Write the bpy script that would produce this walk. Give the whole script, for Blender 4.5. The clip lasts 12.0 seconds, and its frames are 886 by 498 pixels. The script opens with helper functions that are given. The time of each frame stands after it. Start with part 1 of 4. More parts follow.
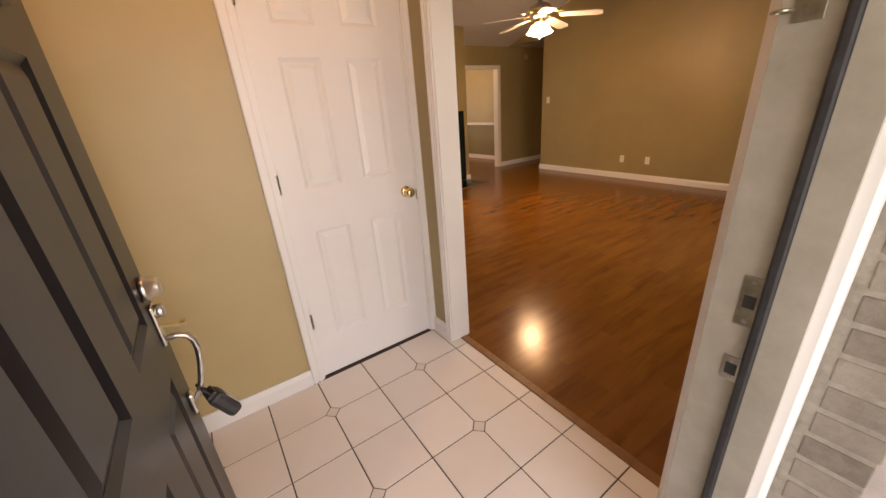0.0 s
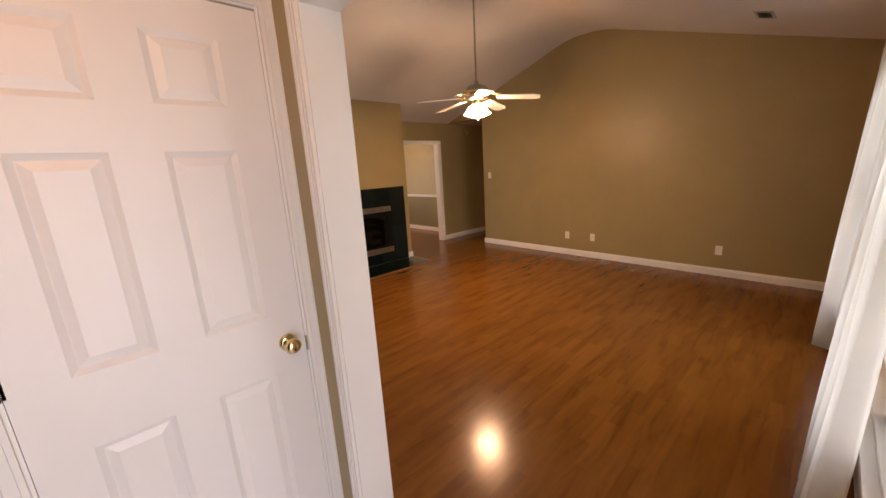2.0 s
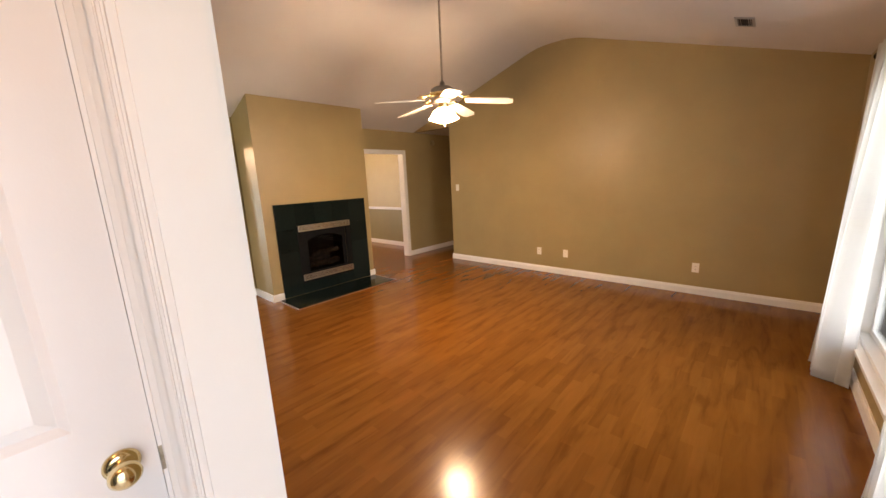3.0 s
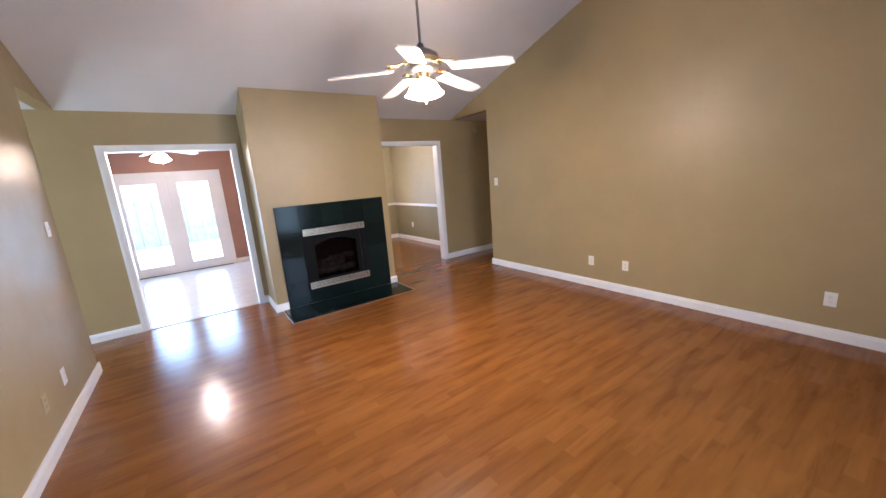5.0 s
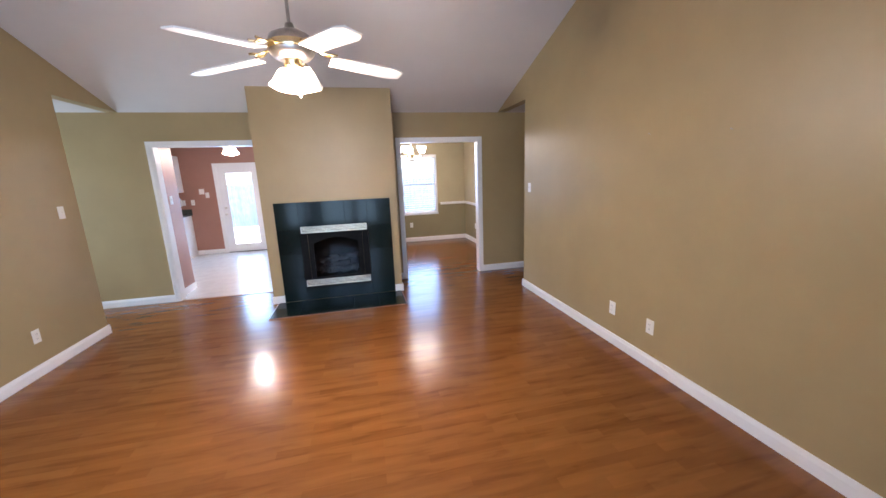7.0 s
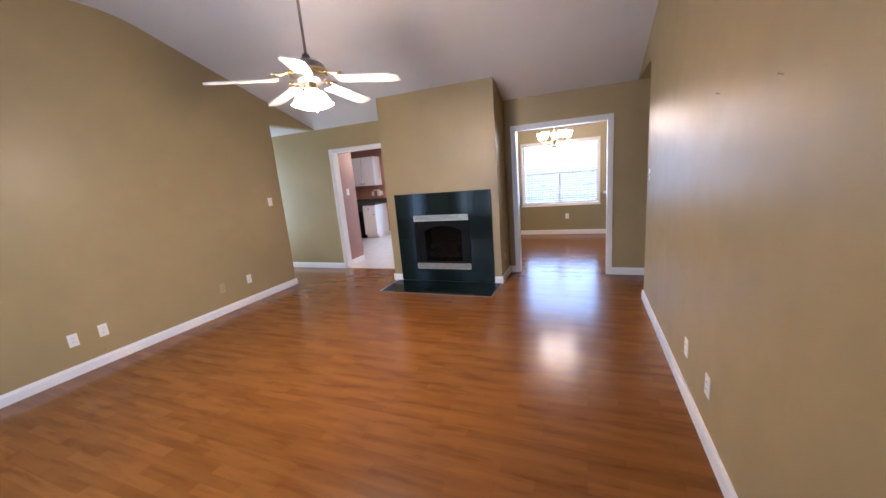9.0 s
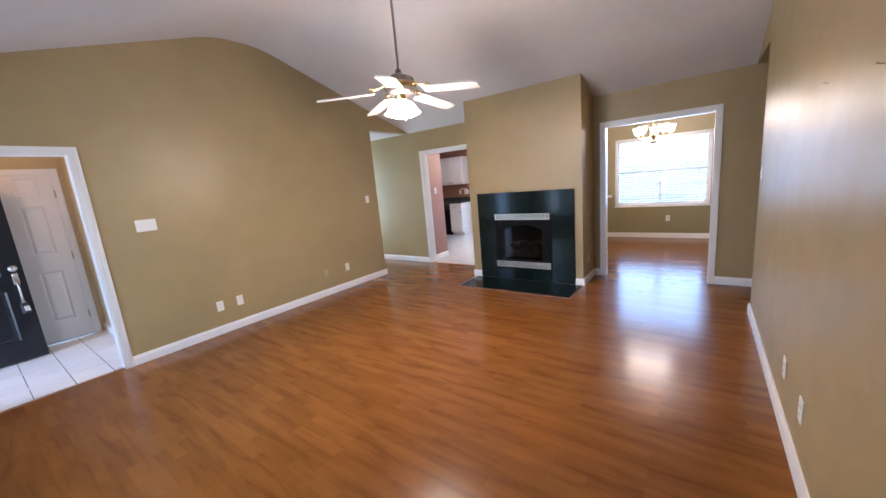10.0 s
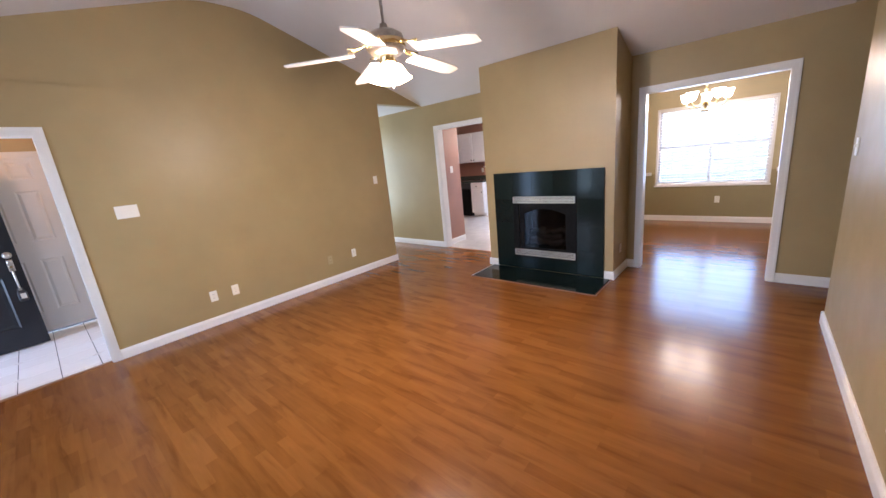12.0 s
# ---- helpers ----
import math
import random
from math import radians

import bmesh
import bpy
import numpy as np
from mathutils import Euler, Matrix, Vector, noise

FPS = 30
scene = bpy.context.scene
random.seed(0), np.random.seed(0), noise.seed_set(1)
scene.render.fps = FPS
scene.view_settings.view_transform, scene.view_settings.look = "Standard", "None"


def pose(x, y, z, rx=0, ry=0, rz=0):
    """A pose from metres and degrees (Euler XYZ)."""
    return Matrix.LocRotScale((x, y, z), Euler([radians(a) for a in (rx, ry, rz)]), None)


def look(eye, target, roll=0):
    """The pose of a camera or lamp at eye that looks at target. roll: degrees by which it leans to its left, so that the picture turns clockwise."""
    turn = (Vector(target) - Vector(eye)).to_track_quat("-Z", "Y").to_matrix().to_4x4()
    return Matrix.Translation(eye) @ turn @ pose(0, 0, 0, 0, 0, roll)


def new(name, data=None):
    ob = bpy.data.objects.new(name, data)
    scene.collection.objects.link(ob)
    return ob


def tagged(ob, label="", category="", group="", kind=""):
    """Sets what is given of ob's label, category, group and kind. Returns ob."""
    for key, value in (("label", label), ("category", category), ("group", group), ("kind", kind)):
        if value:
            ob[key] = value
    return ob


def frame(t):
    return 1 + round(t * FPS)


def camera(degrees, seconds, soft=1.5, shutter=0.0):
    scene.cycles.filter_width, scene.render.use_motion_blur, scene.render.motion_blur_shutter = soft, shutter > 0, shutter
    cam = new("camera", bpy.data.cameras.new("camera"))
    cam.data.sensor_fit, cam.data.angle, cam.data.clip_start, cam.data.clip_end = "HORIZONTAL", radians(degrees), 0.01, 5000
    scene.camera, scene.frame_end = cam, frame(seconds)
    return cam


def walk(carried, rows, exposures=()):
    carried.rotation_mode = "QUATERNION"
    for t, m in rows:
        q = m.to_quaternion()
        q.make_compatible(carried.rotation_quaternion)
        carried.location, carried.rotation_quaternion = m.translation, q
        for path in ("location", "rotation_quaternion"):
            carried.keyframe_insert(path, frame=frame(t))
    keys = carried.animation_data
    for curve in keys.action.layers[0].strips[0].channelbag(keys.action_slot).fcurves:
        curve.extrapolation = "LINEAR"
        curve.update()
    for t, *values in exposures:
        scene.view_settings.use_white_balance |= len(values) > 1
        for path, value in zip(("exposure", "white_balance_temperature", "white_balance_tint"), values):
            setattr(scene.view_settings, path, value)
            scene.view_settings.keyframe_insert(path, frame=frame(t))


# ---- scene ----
cam = camera(102.4, 12.0)

PATH = [
    (0, (0.274, 0.127, 1.388), (1.293, 1.677, 0.641), -4.4),
    (0.5, (0.392, 0.151, 1.395), (1.344, 1.763, 0.69), -4.1),
    (1, (0.545, 0.281, 1.41), (1.557, 1.871, 0.741), -4.9),
    (1.5, (0.698, 0.526, 1.48), (1.908, 1.987, 0.845), -4.8),
    (2, (0.84, 0.621, 1.535), (2.154, 2.062, 1.089), -3.4),
    (2.5, (1.051, 0.769, 1.545), (2.432, 2.165, 1.164), -2.9),
    (3, (1.198, 0.932, 1.514), (2.649, 2.252, 1.124), -2.6),
    (3.5, (1.419, 1.002, 1.496), (2.81, 2.369, 1.051), -5.7),
    (3.7, (1.538, 1.013, 1.486), (2.818, 2.487, 1.054), -5.4),
    (5.3, (2.62, 1.013, 1.5), (3.618, 2.694, 1.079), -4.1),
    (5.5, (2.784, 1.037, 1.517), (3.643, 2.779, 1.039), -4.1),
    (6, (3.233, 1.021, 1.491), (3.975, 2.827, 1.055), -4.0),
    (6.5, (3.789, 0.982, 1.525), (4.455, 2.824, 1.117), -6.3),
    (6.7, (3.946, 0.934, 1.529), (4.543, 2.799, 1.123), -4.6),
    (8.3, (5.325, 1.022, 1.519), (4.985, 2.948, 1.098), -3.7),
    (8.5, (5.467, 1.085, 1.499), (5.064, 2.992, 1.052), -3.5),
    (9, (5.69, 1.08, 1.496), (4.947, 2.892, 1.09), -4.8),
    (9.5, (5.826, 0.994, 1.507), (4.795, 2.665, 1.126), -4.9),
    (10, (5.869, 0.979, 1.502), (4.698, 2.557, 1.129), -5.1),
    (10.5, (5.868, 0.99, 1.505), (4.539, 2.438, 1.133), -4.5),
    (11, (5.839, 1.007, 1.522), (4.426, 2.371, 1.14), -4.1),
    (11.5, (5.796, 1.147, 1.504), (4.343, 2.451, 1.069), -4.4),
    (12, (5.776, 1.512, 1.508), (4.485, 2.961, 1.027), -5.7),
]
SKY, FAN_W, GLOW = 0.15, 6.4, 4.0
WARM, COOL = (1.0, 0.85, 0.66), (0.62, 0.82, 1.0)
DAY = (4.8, 6.2, 12.3, 9.0, 6.8)
EXPOSURES = [(0.0, 2.12, 11900, 34), (0.5, 2.05, 11200, 36), (1.0, 1.97, 10000, 38), (1.5, 2.05, 9900, 38), (2.5, 2.5, 10000, 33), (3.5, 3.07, 7500, 26), (5.5, 3.1, 5650, 23), (6.5, 3.07, 5550, 22), (8.5, 2.9, 5700, 25), (9.5, 2.97, 5750, 23), (11.0, 2.98, 5500, 21), (12.0, 3.08, 6000, 25)]
walk(cam, [(t, look(eye, target, roll)) for t, eye, target, roll in PATH], EXPOSURES)

# ---- world, sun, large lights ----
world = bpy.data.worlds.new("sky")
scene.world = world
world.use_nodes = True
wn = world.node_tree.nodes
sky = wn.new("ShaderNodeTexSky")
sky.sky_type = "NISHITA"
sky.sun_disc = False
sky.sun_elevation = radians(52)
sky.sun_rotation = radians(101)
sky.air_density, sky.dust_density = 1.0, 2.0
wn["Background"].inputs["Strength"].default_value = SKY
world.node_tree.links.new(sky.outputs["Color"], wn["Background"].inputs["Color"])

sun = new("sun", bpy.data.lights.new("sun", "SUN"))
sun.data.energy, sun.data.angle, sun.data.color = 4.0, radians(0.6), (1.0, 0.95, 0.88)
sun.matrix_world = look((0, 0, 10), (-0.6, 0.12, 9.22))


def bulb(x, y, z, watts, colour=WARM, size=0.045):
    lamp = new("bulb_light", bpy.data.lights.new("bulb_light", "POINT"))
    lamp.data.energy, lamp.data.color, lamp.data.shadow_soft_size = watts, colour, size
    lamp.location = (x, y, z)
    return lamp


def daylight(name, at, aim, wide, high, watts, colour):
    """Area lamp standing in for sky light outside an opening, shining in."""
    lamp = new(name, bpy.data.lights.new(name, "AREA"))
    lamp.data.shape, lamp.data.size, lamp.data.size_y = "RECTANGLE", wide, high
    lamp.data.energy, lamp.data.color = watts, colour
    lamp.matrix_world = look(at, aim)


for x in (1.63, 2.46):
    daylight("daylight_french_door", (x, 9.78, 0.967), (x, 0, 0.967), 0.55, 1.58, DAY[0], (0.52, 0.77, 1.0))
daylight("daylight_dining", (5.168, 9.44, 1.326), (5.168, 0, 1.326), 1.53, 1.28, DAY[1], (0.45, 0.66, 1.0))
daylight("daylight_front", (3.56, 0.20, 1.18), (3.56, 9, 1.18), 2.56, 1.70, DAY[2], COOL)
# lamp added in front of the open doorway to strengthen the entry's daylight
daylight("daylight_entry", (0.61, -0.85, 1.08), (0.61, 9, 1.08), 1.0, 2.0, DAY[4], (0.42, 0.68, 1.0))
# added behind an unseen window to brighten the hallway wall
daylight("daylight_hall", (-0.90, 5.725, 1.25), (9, 5.725, 1.25), 0.79, 1.74, DAY[3], (0.70, 0.92, 1.0))


# ---- materials ----
def material(name, colour, rough=0.5, metal=0.0):
    m = bpy.data.materials.new(name)
    m.use_nodes = True
    b = m.node_tree.nodes["Principled BSDF"]
    b.inputs["Base Color"].default_value = (*colour, 1)
    b.inputs["Roughness"].default_value = rough
    b.inputs["Metallic"].default_value = metal
    return m


def add(m, kind, **values):
    n = m.node_tree.nodes.new(kind)
    for key, value in values.items():
        n.inputs[key].default_value = value
    return n


def wire(m, a, b):
    m.node_tree.links.new(a, b)


def where(m, scale=(1, 1, 1)):
    g = add(m, "ShaderNodeNewGeometry")
    p = add(m, "ShaderNodeMapping")
    p.inputs["Scale"].default_value = scale
    wire(m, g.outputs["Position"], p.inputs["Vector"])
    return p.outputs["Vector"]


def ramp(m, fac, stops):
    r = add(m, "ShaderNodeValToRGB")
    while len(r.color_ramp.elements) < len(stops):
        r.color_ramp.elements.new(0.5)
    for e, (at, c) in zip(r.color_ramp.elements, stops):
        e.position, e.color = at, (*c, 1)
    wire(m, fac, r.inputs["Fac"])
    return r.outputs["Color"]


def bump(m, height, strength, distance=0.002):
    b = add(m, "ShaderNodeBump", Strength=strength, Distance=distance)
    wire(m, height, b.inputs["Height"])
    wire(m, b.outputs["Normal"], m.node_tree.nodes["Principled BSDF"].inputs["Normal"])


def paint(name, colour, rough, vary=0.06, grain=260.0, strength=0.25):
    """Painted plaster: slow unevenness, roller stipple, a few scuffs."""
    m = material(name, colour, rough)
    b = m.node_tree.nodes["Principled BSDF"]
    slow = add(m, "ShaderNodeTexNoise", Scale=1.7, Detail=5.0, Roughness=0.6)
    wire(m, where(m), slow.inputs["Vector"])
    lo, hi = [c * (1 - vary) for c in colour], [min(1, c * (1 + vary)) for c in colour]
    wire(m, ramp(m, slow.outputs["Fac"], [(0.3, lo), (0.7, hi)]), b.inputs["Base Color"])
    fine = add(m, "ShaderNodeTexNoise", Scale=grain, Detail=3.0)
    wire(m, where(m), fine.inputs["Vector"])
    bump(m, fine.outputs["Fac"], strength, 0.0012)
    mid = add(m, "ShaderNodeTexNoise", Scale=6.0, Detail=4.0)
    wire(m, where(m), mid.inputs["Vector"])
    span = add(m, "ShaderNodeMapRange")
    span.inputs["To Min"].default_value, span.inputs["To Max"].default_value = rough - 0.08, rough + 0.08
    wire(m, mid.outputs["Fac"], span.inputs["Value"])
    wire(m, span.outputs["Result"], b.inputs["Roughness"])
    return m


def laminate():
    """Three-strip laminate: strips along x with their own tone, dark streaks of grain."""
    m = material("wood_laminate", (0.3, 0.12, 0.04), 0.25)
    b = m.node_tree.nodes["Principled BSDF"]
    brick = add(m, "ShaderNodeTexBrick", Scale=1.0)
    brick.offset, brick.offset_frequency, brick.squash = 0.43, 2, 1.0
    brick.inputs["Brick Width"].default_value, brick.inputs["Row Height"].default_value = 0.42, 0.0643
    brick.inputs["Mortar Size"].default_value = 0.0
    brick.inputs["Color1"].default_value, brick.inputs["Color2"].default_value = (0, 0, 0, 1), (1, 1, 1, 1)
    wire(m, where(m), brick.inputs["Vector"])
    streak = add(m, "ShaderNodeTexNoise", Scale=1.0, Detail=3.0, Roughness=0.55, Distortion=0.5)
    wire(m, where(m, (2.2, 15, 1)), streak.inputs["Vector"])
    fine = add(m, "ShaderNodeTexNoise", Scale=1.0, Detail=1.5, Roughness=0.6)
    wire(m, where(m, (7, 90, 1)), fine.inputs["Vector"])
    base = ramp(m, brick.outputs["Color"], [(0.0, (0.178, 0.064, 0.0128)), (0.5, (0.200, 0.073, 0.0148)), (1.0, (0.224, 0.084, 0.0178))])
    dark = ramp(m, streak.outputs["Fac"], [(0.30, (0.74, 0.69, 0.63)), (0.46, (0.95, 0.94, 0.92)), (0.7, (1.10, 1.09, 1.07))])
    one = add(m, "ShaderNodeMixRGB", Fac=1.0)
    one.blend_type = "MULTIPLY"
    wire(m, base, one.inputs["Color1"])
    wire(m, dark, one.inputs["Color2"])
    two = add(m, "ShaderNodeMixRGB", Fac=0.12)
    two.blend_type = "MULTIPLY"
    wire(m, one.outputs["Color"], two.inputs["Color1"])
    wire(m, ramp(m, fine.outputs["Fac"], [(0.3, (0.75, 0.73, 0.7)), (0.6, (1.04, 1.04, 1.04))]), two.inputs["Color2"])
    wire(m, two.outputs["Color"], b.inputs["Base Color"])
    scuff = add(m, "ShaderNodeTexNoise", Scale=1.2, Detail=1.5)
    wire(m, where(m), scuff.inputs["Vector"])
    span = add(m, "ShaderNodeMapRange")
    span.inputs["To Min"].default_value, span.inputs["To Max"].default_value = 0.165, 0.225
    wire(m, scuff.outputs["Fac"], span.inputs["Value"])
    wire(m, span.outputs["Result"], b.inputs["Roughness"])
    return m


def mottled(name, a, b_, rough, scale, metal=0.0, strength=0.15):
    m = material(name, a, rough, metal)
    n = add(m, "ShaderNodeTexNoise", Scale=scale, Detail=6.0, Roughness=0.65)
    wire(m, where(m), n.inputs["Vector"])
    wire(m, ramp(m, n.outputs["Fac"], [(0.3, a), (0.7, b_)]), m.node_tree.nodes["Principled BSDF"].inputs["Base Color"])
    fine = add(m, "ShaderNodeTexNoise", Scale=scale * 14, Detail=3.0)
    wire(m, where(m), fine.inputs["Vector"])
    bump(m, fine.outputs["Fac"], strength, 0.001)
    return m


def per_piece(name, a, b_, rough, scale, strength=0.2, depth=0.0015):
    """Tone of its own for each piece, with blotches over it."""
    m = material(name, a, rough)
    info = add(m, "ShaderNodeObjectInfo")
    n = add(m, "ShaderNodeTexNoise", Scale=scale, Detail=6.0, Roughness=0.65)
    wire(m, where(m), n.inputs["Vector"])
    mix = add(m, "ShaderNodeMath")
    mix.operation = "ADD"
    half = add(m, "ShaderNodeMath")
    half.operation = "MULTIPLY"
    half.inputs[1].default_value = 0.5
    wire(m, info.outputs["Random"], half.inputs[0])
    wire(m, half.outputs[0], mix.inputs[0])
    low = add(m, "ShaderNodeMath")
    low.operation = "MULTIPLY"
    low.inputs[1].default_value = 0.5
    wire(m, n.outputs["Fac"], low.inputs[0])
    wire(m, low.outputs[0], mix.inputs[1])
    wire(m, ramp(m, mix.outputs[0], [(0.15, a), (0.85, b_)]), m.node_tree.nodes["Principled BSDF"].inputs["Base Color"])
    bump(m, n.outputs["Fac"], strength, depth)
    return m


def glow(name, colour, strength):
    """Lit glass: glows, and lets part of the bulb's own light straight through."""
    m = material(name, colour, 0.4)
    t = m.node_tree
    b = t.nodes["Principled BSDF"]
    b.inputs["Emission Color"].default_value = (*colour, 1)
    b.inputs["Emission Strength"].default_value = strength
    clear, mix = t.nodes.new("ShaderNodeBsdfTransparent"), t.nodes.new("ShaderNodeMixShader")
    mix.inputs[0].default_value = 0.45
    t.links.new(clear.outputs[0], mix.inputs[1])
    t.links.new(b.outputs[0], mix.inputs[2])
    t.links.new(mix.outputs[0], t.nodes["Material Output"].inputs["Surface"])
    return m


def pane_glass(name="window_glass", tint=(0.93, 0.97, 0.97), ior=1.45):
    m = bpy.data.materials.new(name)
    m.use_nodes = True
    t = m.node_tree
    t.nodes.remove(t.nodes["Principled BSDF"])
    clear, gloss, mix, rim = (t.nodes.new(k) for k in ("ShaderNodeBsdfTransparent", "ShaderNodeBsdfGlossy", "ShaderNodeMixShader", "ShaderNodeFresnel"))
    clear.inputs["Color"].default_value = (*tint, 1)
    gloss.inputs["Roughness"].default_value = 0.02
    rim.inputs["IOR"].default_value = ior
    t.links.new(rim.outputs[0], mix.inputs[0])
    t.links.new(clear.outputs[0], mix.inputs[1])
    t.links.new(gloss.outputs[0], mix.inputs[2])
    t.links.new(mix.outputs[0], t.nodes["Material Output"].inputs["Surface"])
    return m


def cloth(name, colour):
    """Thin curtain cloth that lets light through."""
    m = bpy.data.materials.new(name)
    m.use_nodes = True
    t = m.node_tree
    b = t.nodes["Principled BSDF"]
    b.inputs["Base Color"].default_value = (*colour, 1)
    b.inputs["Roughness"].default_value = 0.9
    through_light = t.nodes.new("ShaderNodeBsdfTranslucent")
    through_light.inputs["Color"].default_value = (*colour, 1)
    mix = t.nodes.new("ShaderNodeMixShader")
    mix.inputs[0].default_value = 0.72
    t.links.new(b.outputs[0], mix.inputs[1])
    t.links.new(through_light.outputs[0], mix.inputs[2])
    t.links.new(mix.outputs[0], t.nodes["Material Output"].inputs["Surface"])
    weave = add(m, "ShaderNodeTexNoise", Scale=420.0, Detail=2.0)
    wire(m, where(m), weave.inputs["Vector"])
    bump(m, weave.outputs["Fac"], 0.3, 0.001)
    return m


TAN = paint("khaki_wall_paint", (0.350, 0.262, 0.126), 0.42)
# the same khaki, lightened and yellowed for the entry's brighter warm light
FOYER = paint("lit_khaki_paint", (0.48, 0.365, 0.19), 0.42)
OLIVE = paint("olive_wall_paint", (0.27, 0.225, 0.115), 0.5)
CREAM = paint("pale_olive_wall_paint", (0.40, 0.34, 0.2), 0.5)
TERRA = paint("terracotta_wall_paint", (0.34, 0.17, 0.115), 0.5)
WHITE = paint("ceiling_paint", (0.66, 0.63, 0.61), 0.8, 0.03, 120.0, 0.5)
TRIM = paint("white_trim_paint", (0.78, 0.77, 0.75), 0.32, 0.03, 90.0, 0.08)
DOORW = paint("white_door_paint", (0.78, 0.77, 0.76), 0.36, 0.03, 150.0, 0.12)
# white jamb paint set darker to offset the strong light at the doorway
JAMB = mottled("darkened_jamb_paint", (0.27, 0.25, 0.205), (0.38, 0.355, 0.31), 0.5, 7.0)
WOOD = laminate()
STRIP = mottled("threshold_wood", (0.2, 0.085, 0.03), (0.32, 0.14, 0.055), 0.35, 22.0)
TILE = per_piece("cream_floor_tile", (0.80, 0.73, 0.67), (0.87, 0.81, 0.76), 0.24, 9.0, 0.06)
DIAMOND = per_piece("diamond_floor_tile", (0.72, 0.63, 0.56), (0.8, 0.72, 0.66), 0.26, 9.0, 0.06)
GROUT = mottled("dark_grout", (0.04, 0.032, 0.026), (0.085, 0.07, 0.058), 0.9, 40.0)
VINYL = mottled("pale_vinyl_floor", (0.56, 0.53, 0.49), (0.66, 0.63, 0.59), 0.2, 6.0)
FRONTDOOR = mottled("dark_navy_door_paint", (0.0045, 0.0058, 0.0085), (0.0070, 0.0085, 0.0115), 0.33, 5.0, 0.0, 0.1)
GRANITE = per_piece("black_green_stone_tile", (0.003, 0.0065, 0.006), (0.009, 0.017, 0.016), 0.11, 30.0, 0.0)
BLACK = mottled("black_metal", (0.004, 0.004, 0.004), (0.010, 0.010, 0.010), 0.5, 30.0)
SOOT = mottled("sooty_firebox", (0.012, 0.012, 0.011), (0.035, 0.032, 0.03), 0.95, 18.0)
LOG = mottled("ceramic_log", (0.03, 0.028, 0.025), (0.11, 0.1, 0.09), 0.95, 24.0, 0.0, 0.8)
BRASS = mottled("polished_brass", (0.74, 0.58, 0.30), (0.86, 0.72, 0.44), 0.16, 12.0, 1.0, 0.03)
STEEL = mottled("brushed_nickel", (0.55, 0.52, 0.47), (0.7, 0.67, 0.62), 0.28, 30.0, 1.0, 0.05)
NICKEL = mottled("dark_nickel", (0.30, 0.28, 0.26), (0.42, 0.40, 0.37), 0.3, 30.0, 1.0, 0.03)
OLDBRASS = mottled("worn_brass", (0.30, 0.265, 0.20), (0.5, 0.45, 0.36), 0.38, 40.0, 1.0, 0.1)
PLASTIC = material("white_plastic", (0.8, 0.78, 0.73), 0.35)
TANPLATE = material("tan_plastic", (0.42, 0.34, 0.2), 0.4)
# near-black colour painted for the shade inside holes, slots and gaps
SLOT = material("slot_shade", (0.02, 0.02, 0.02), 0.6)
RUBBER = mottled("black_rubber", (0.012, 0.012, 0.014), (0.03, 0.03, 0.033), 0.55, 30.0)
BLADE = mottled("white_fan_blade", (0.74, 0.7, 0.64), (0.8, 0.77, 0.72), 0.4, 8.0)
SHADE = glow("lit_frosted_glass", (1.0, 0.82, 0.58), GLOW)
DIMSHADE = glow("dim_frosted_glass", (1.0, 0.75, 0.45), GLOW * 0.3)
COOLSHADE = glow("lit_white_glass", (1.0, 0.9, 0.75), GLOW * 0.6)
CLEAR = pane_glass()
FIREGLASS = pane_glass("smoked_glass", (0.6, 0.6, 0.6), 1.25)
WOOD.node_tree.nodes["Principled BSDF"].inputs["Specular IOR Level"].default_value = 0.30
GRANITE.node_tree.nodes["Principled BSDF"].inputs["Specular IOR Level"].default_value = 0.22
for dull in (BLACK, SOOT, LOG):
    dull.node_tree.nodes["Principled BSDF"].inputs["Specular IOR Level"].default_value = 0.07
CURTAIN = cloth("white_curtain_cloth", (0.86, 0.87, 0.87))
BLIND = paint("white_blind_slat", (0.8, 0.81, 0.81), 0.45, 0.03, 60.0, 0.05)
BRICK = per_piece("grey_brown_brick", (0.11, 0.085, 0.065), (0.34, 0.29, 0.24), 0.95, 30.0, 0.9, 0.006)
MORTAR = mottled("pale_mortar", (0.22, 0.19, 0.155), (0.34, 0.30, 0.25), 0.95, 40.0, 0.0, 0.6)
CONCRETE = mottled("porch_concrete", (0.33, 0.32, 0.30), (0.48, 0.47, 0.45), 0.9, 5.0, 0.0, 0.4)
GRASS = mottled("lawn", (0.035, 0.055, 0.018), (0.085, 0.11, 0.04), 0.95, 3.0, 0.0, 0.9)
FENCE = mottled("weathered_fence_board", (0.21, 0.235, 0.235), (0.34, 0.365, 0.36), 0.8, 4.0)
LAMINATE_TOP = mottled("dark_green_worktop", (0.03, 0.045, 0.04), (0.07, 0.085, 0.075), 0.25, 40.0)
LOUVRE = mottled("pale_brass_louvre", (0.62, 0.55, 0.42), (0.8, 0.74, 0.6), 0.3, 30.0, 1.0, 0.05)
GALV = mottled("grey_vent_metal", (0.4, 0.4, 0.4), (0.52, 0.52, 0.52), 0.5, 30.0, 0.3)


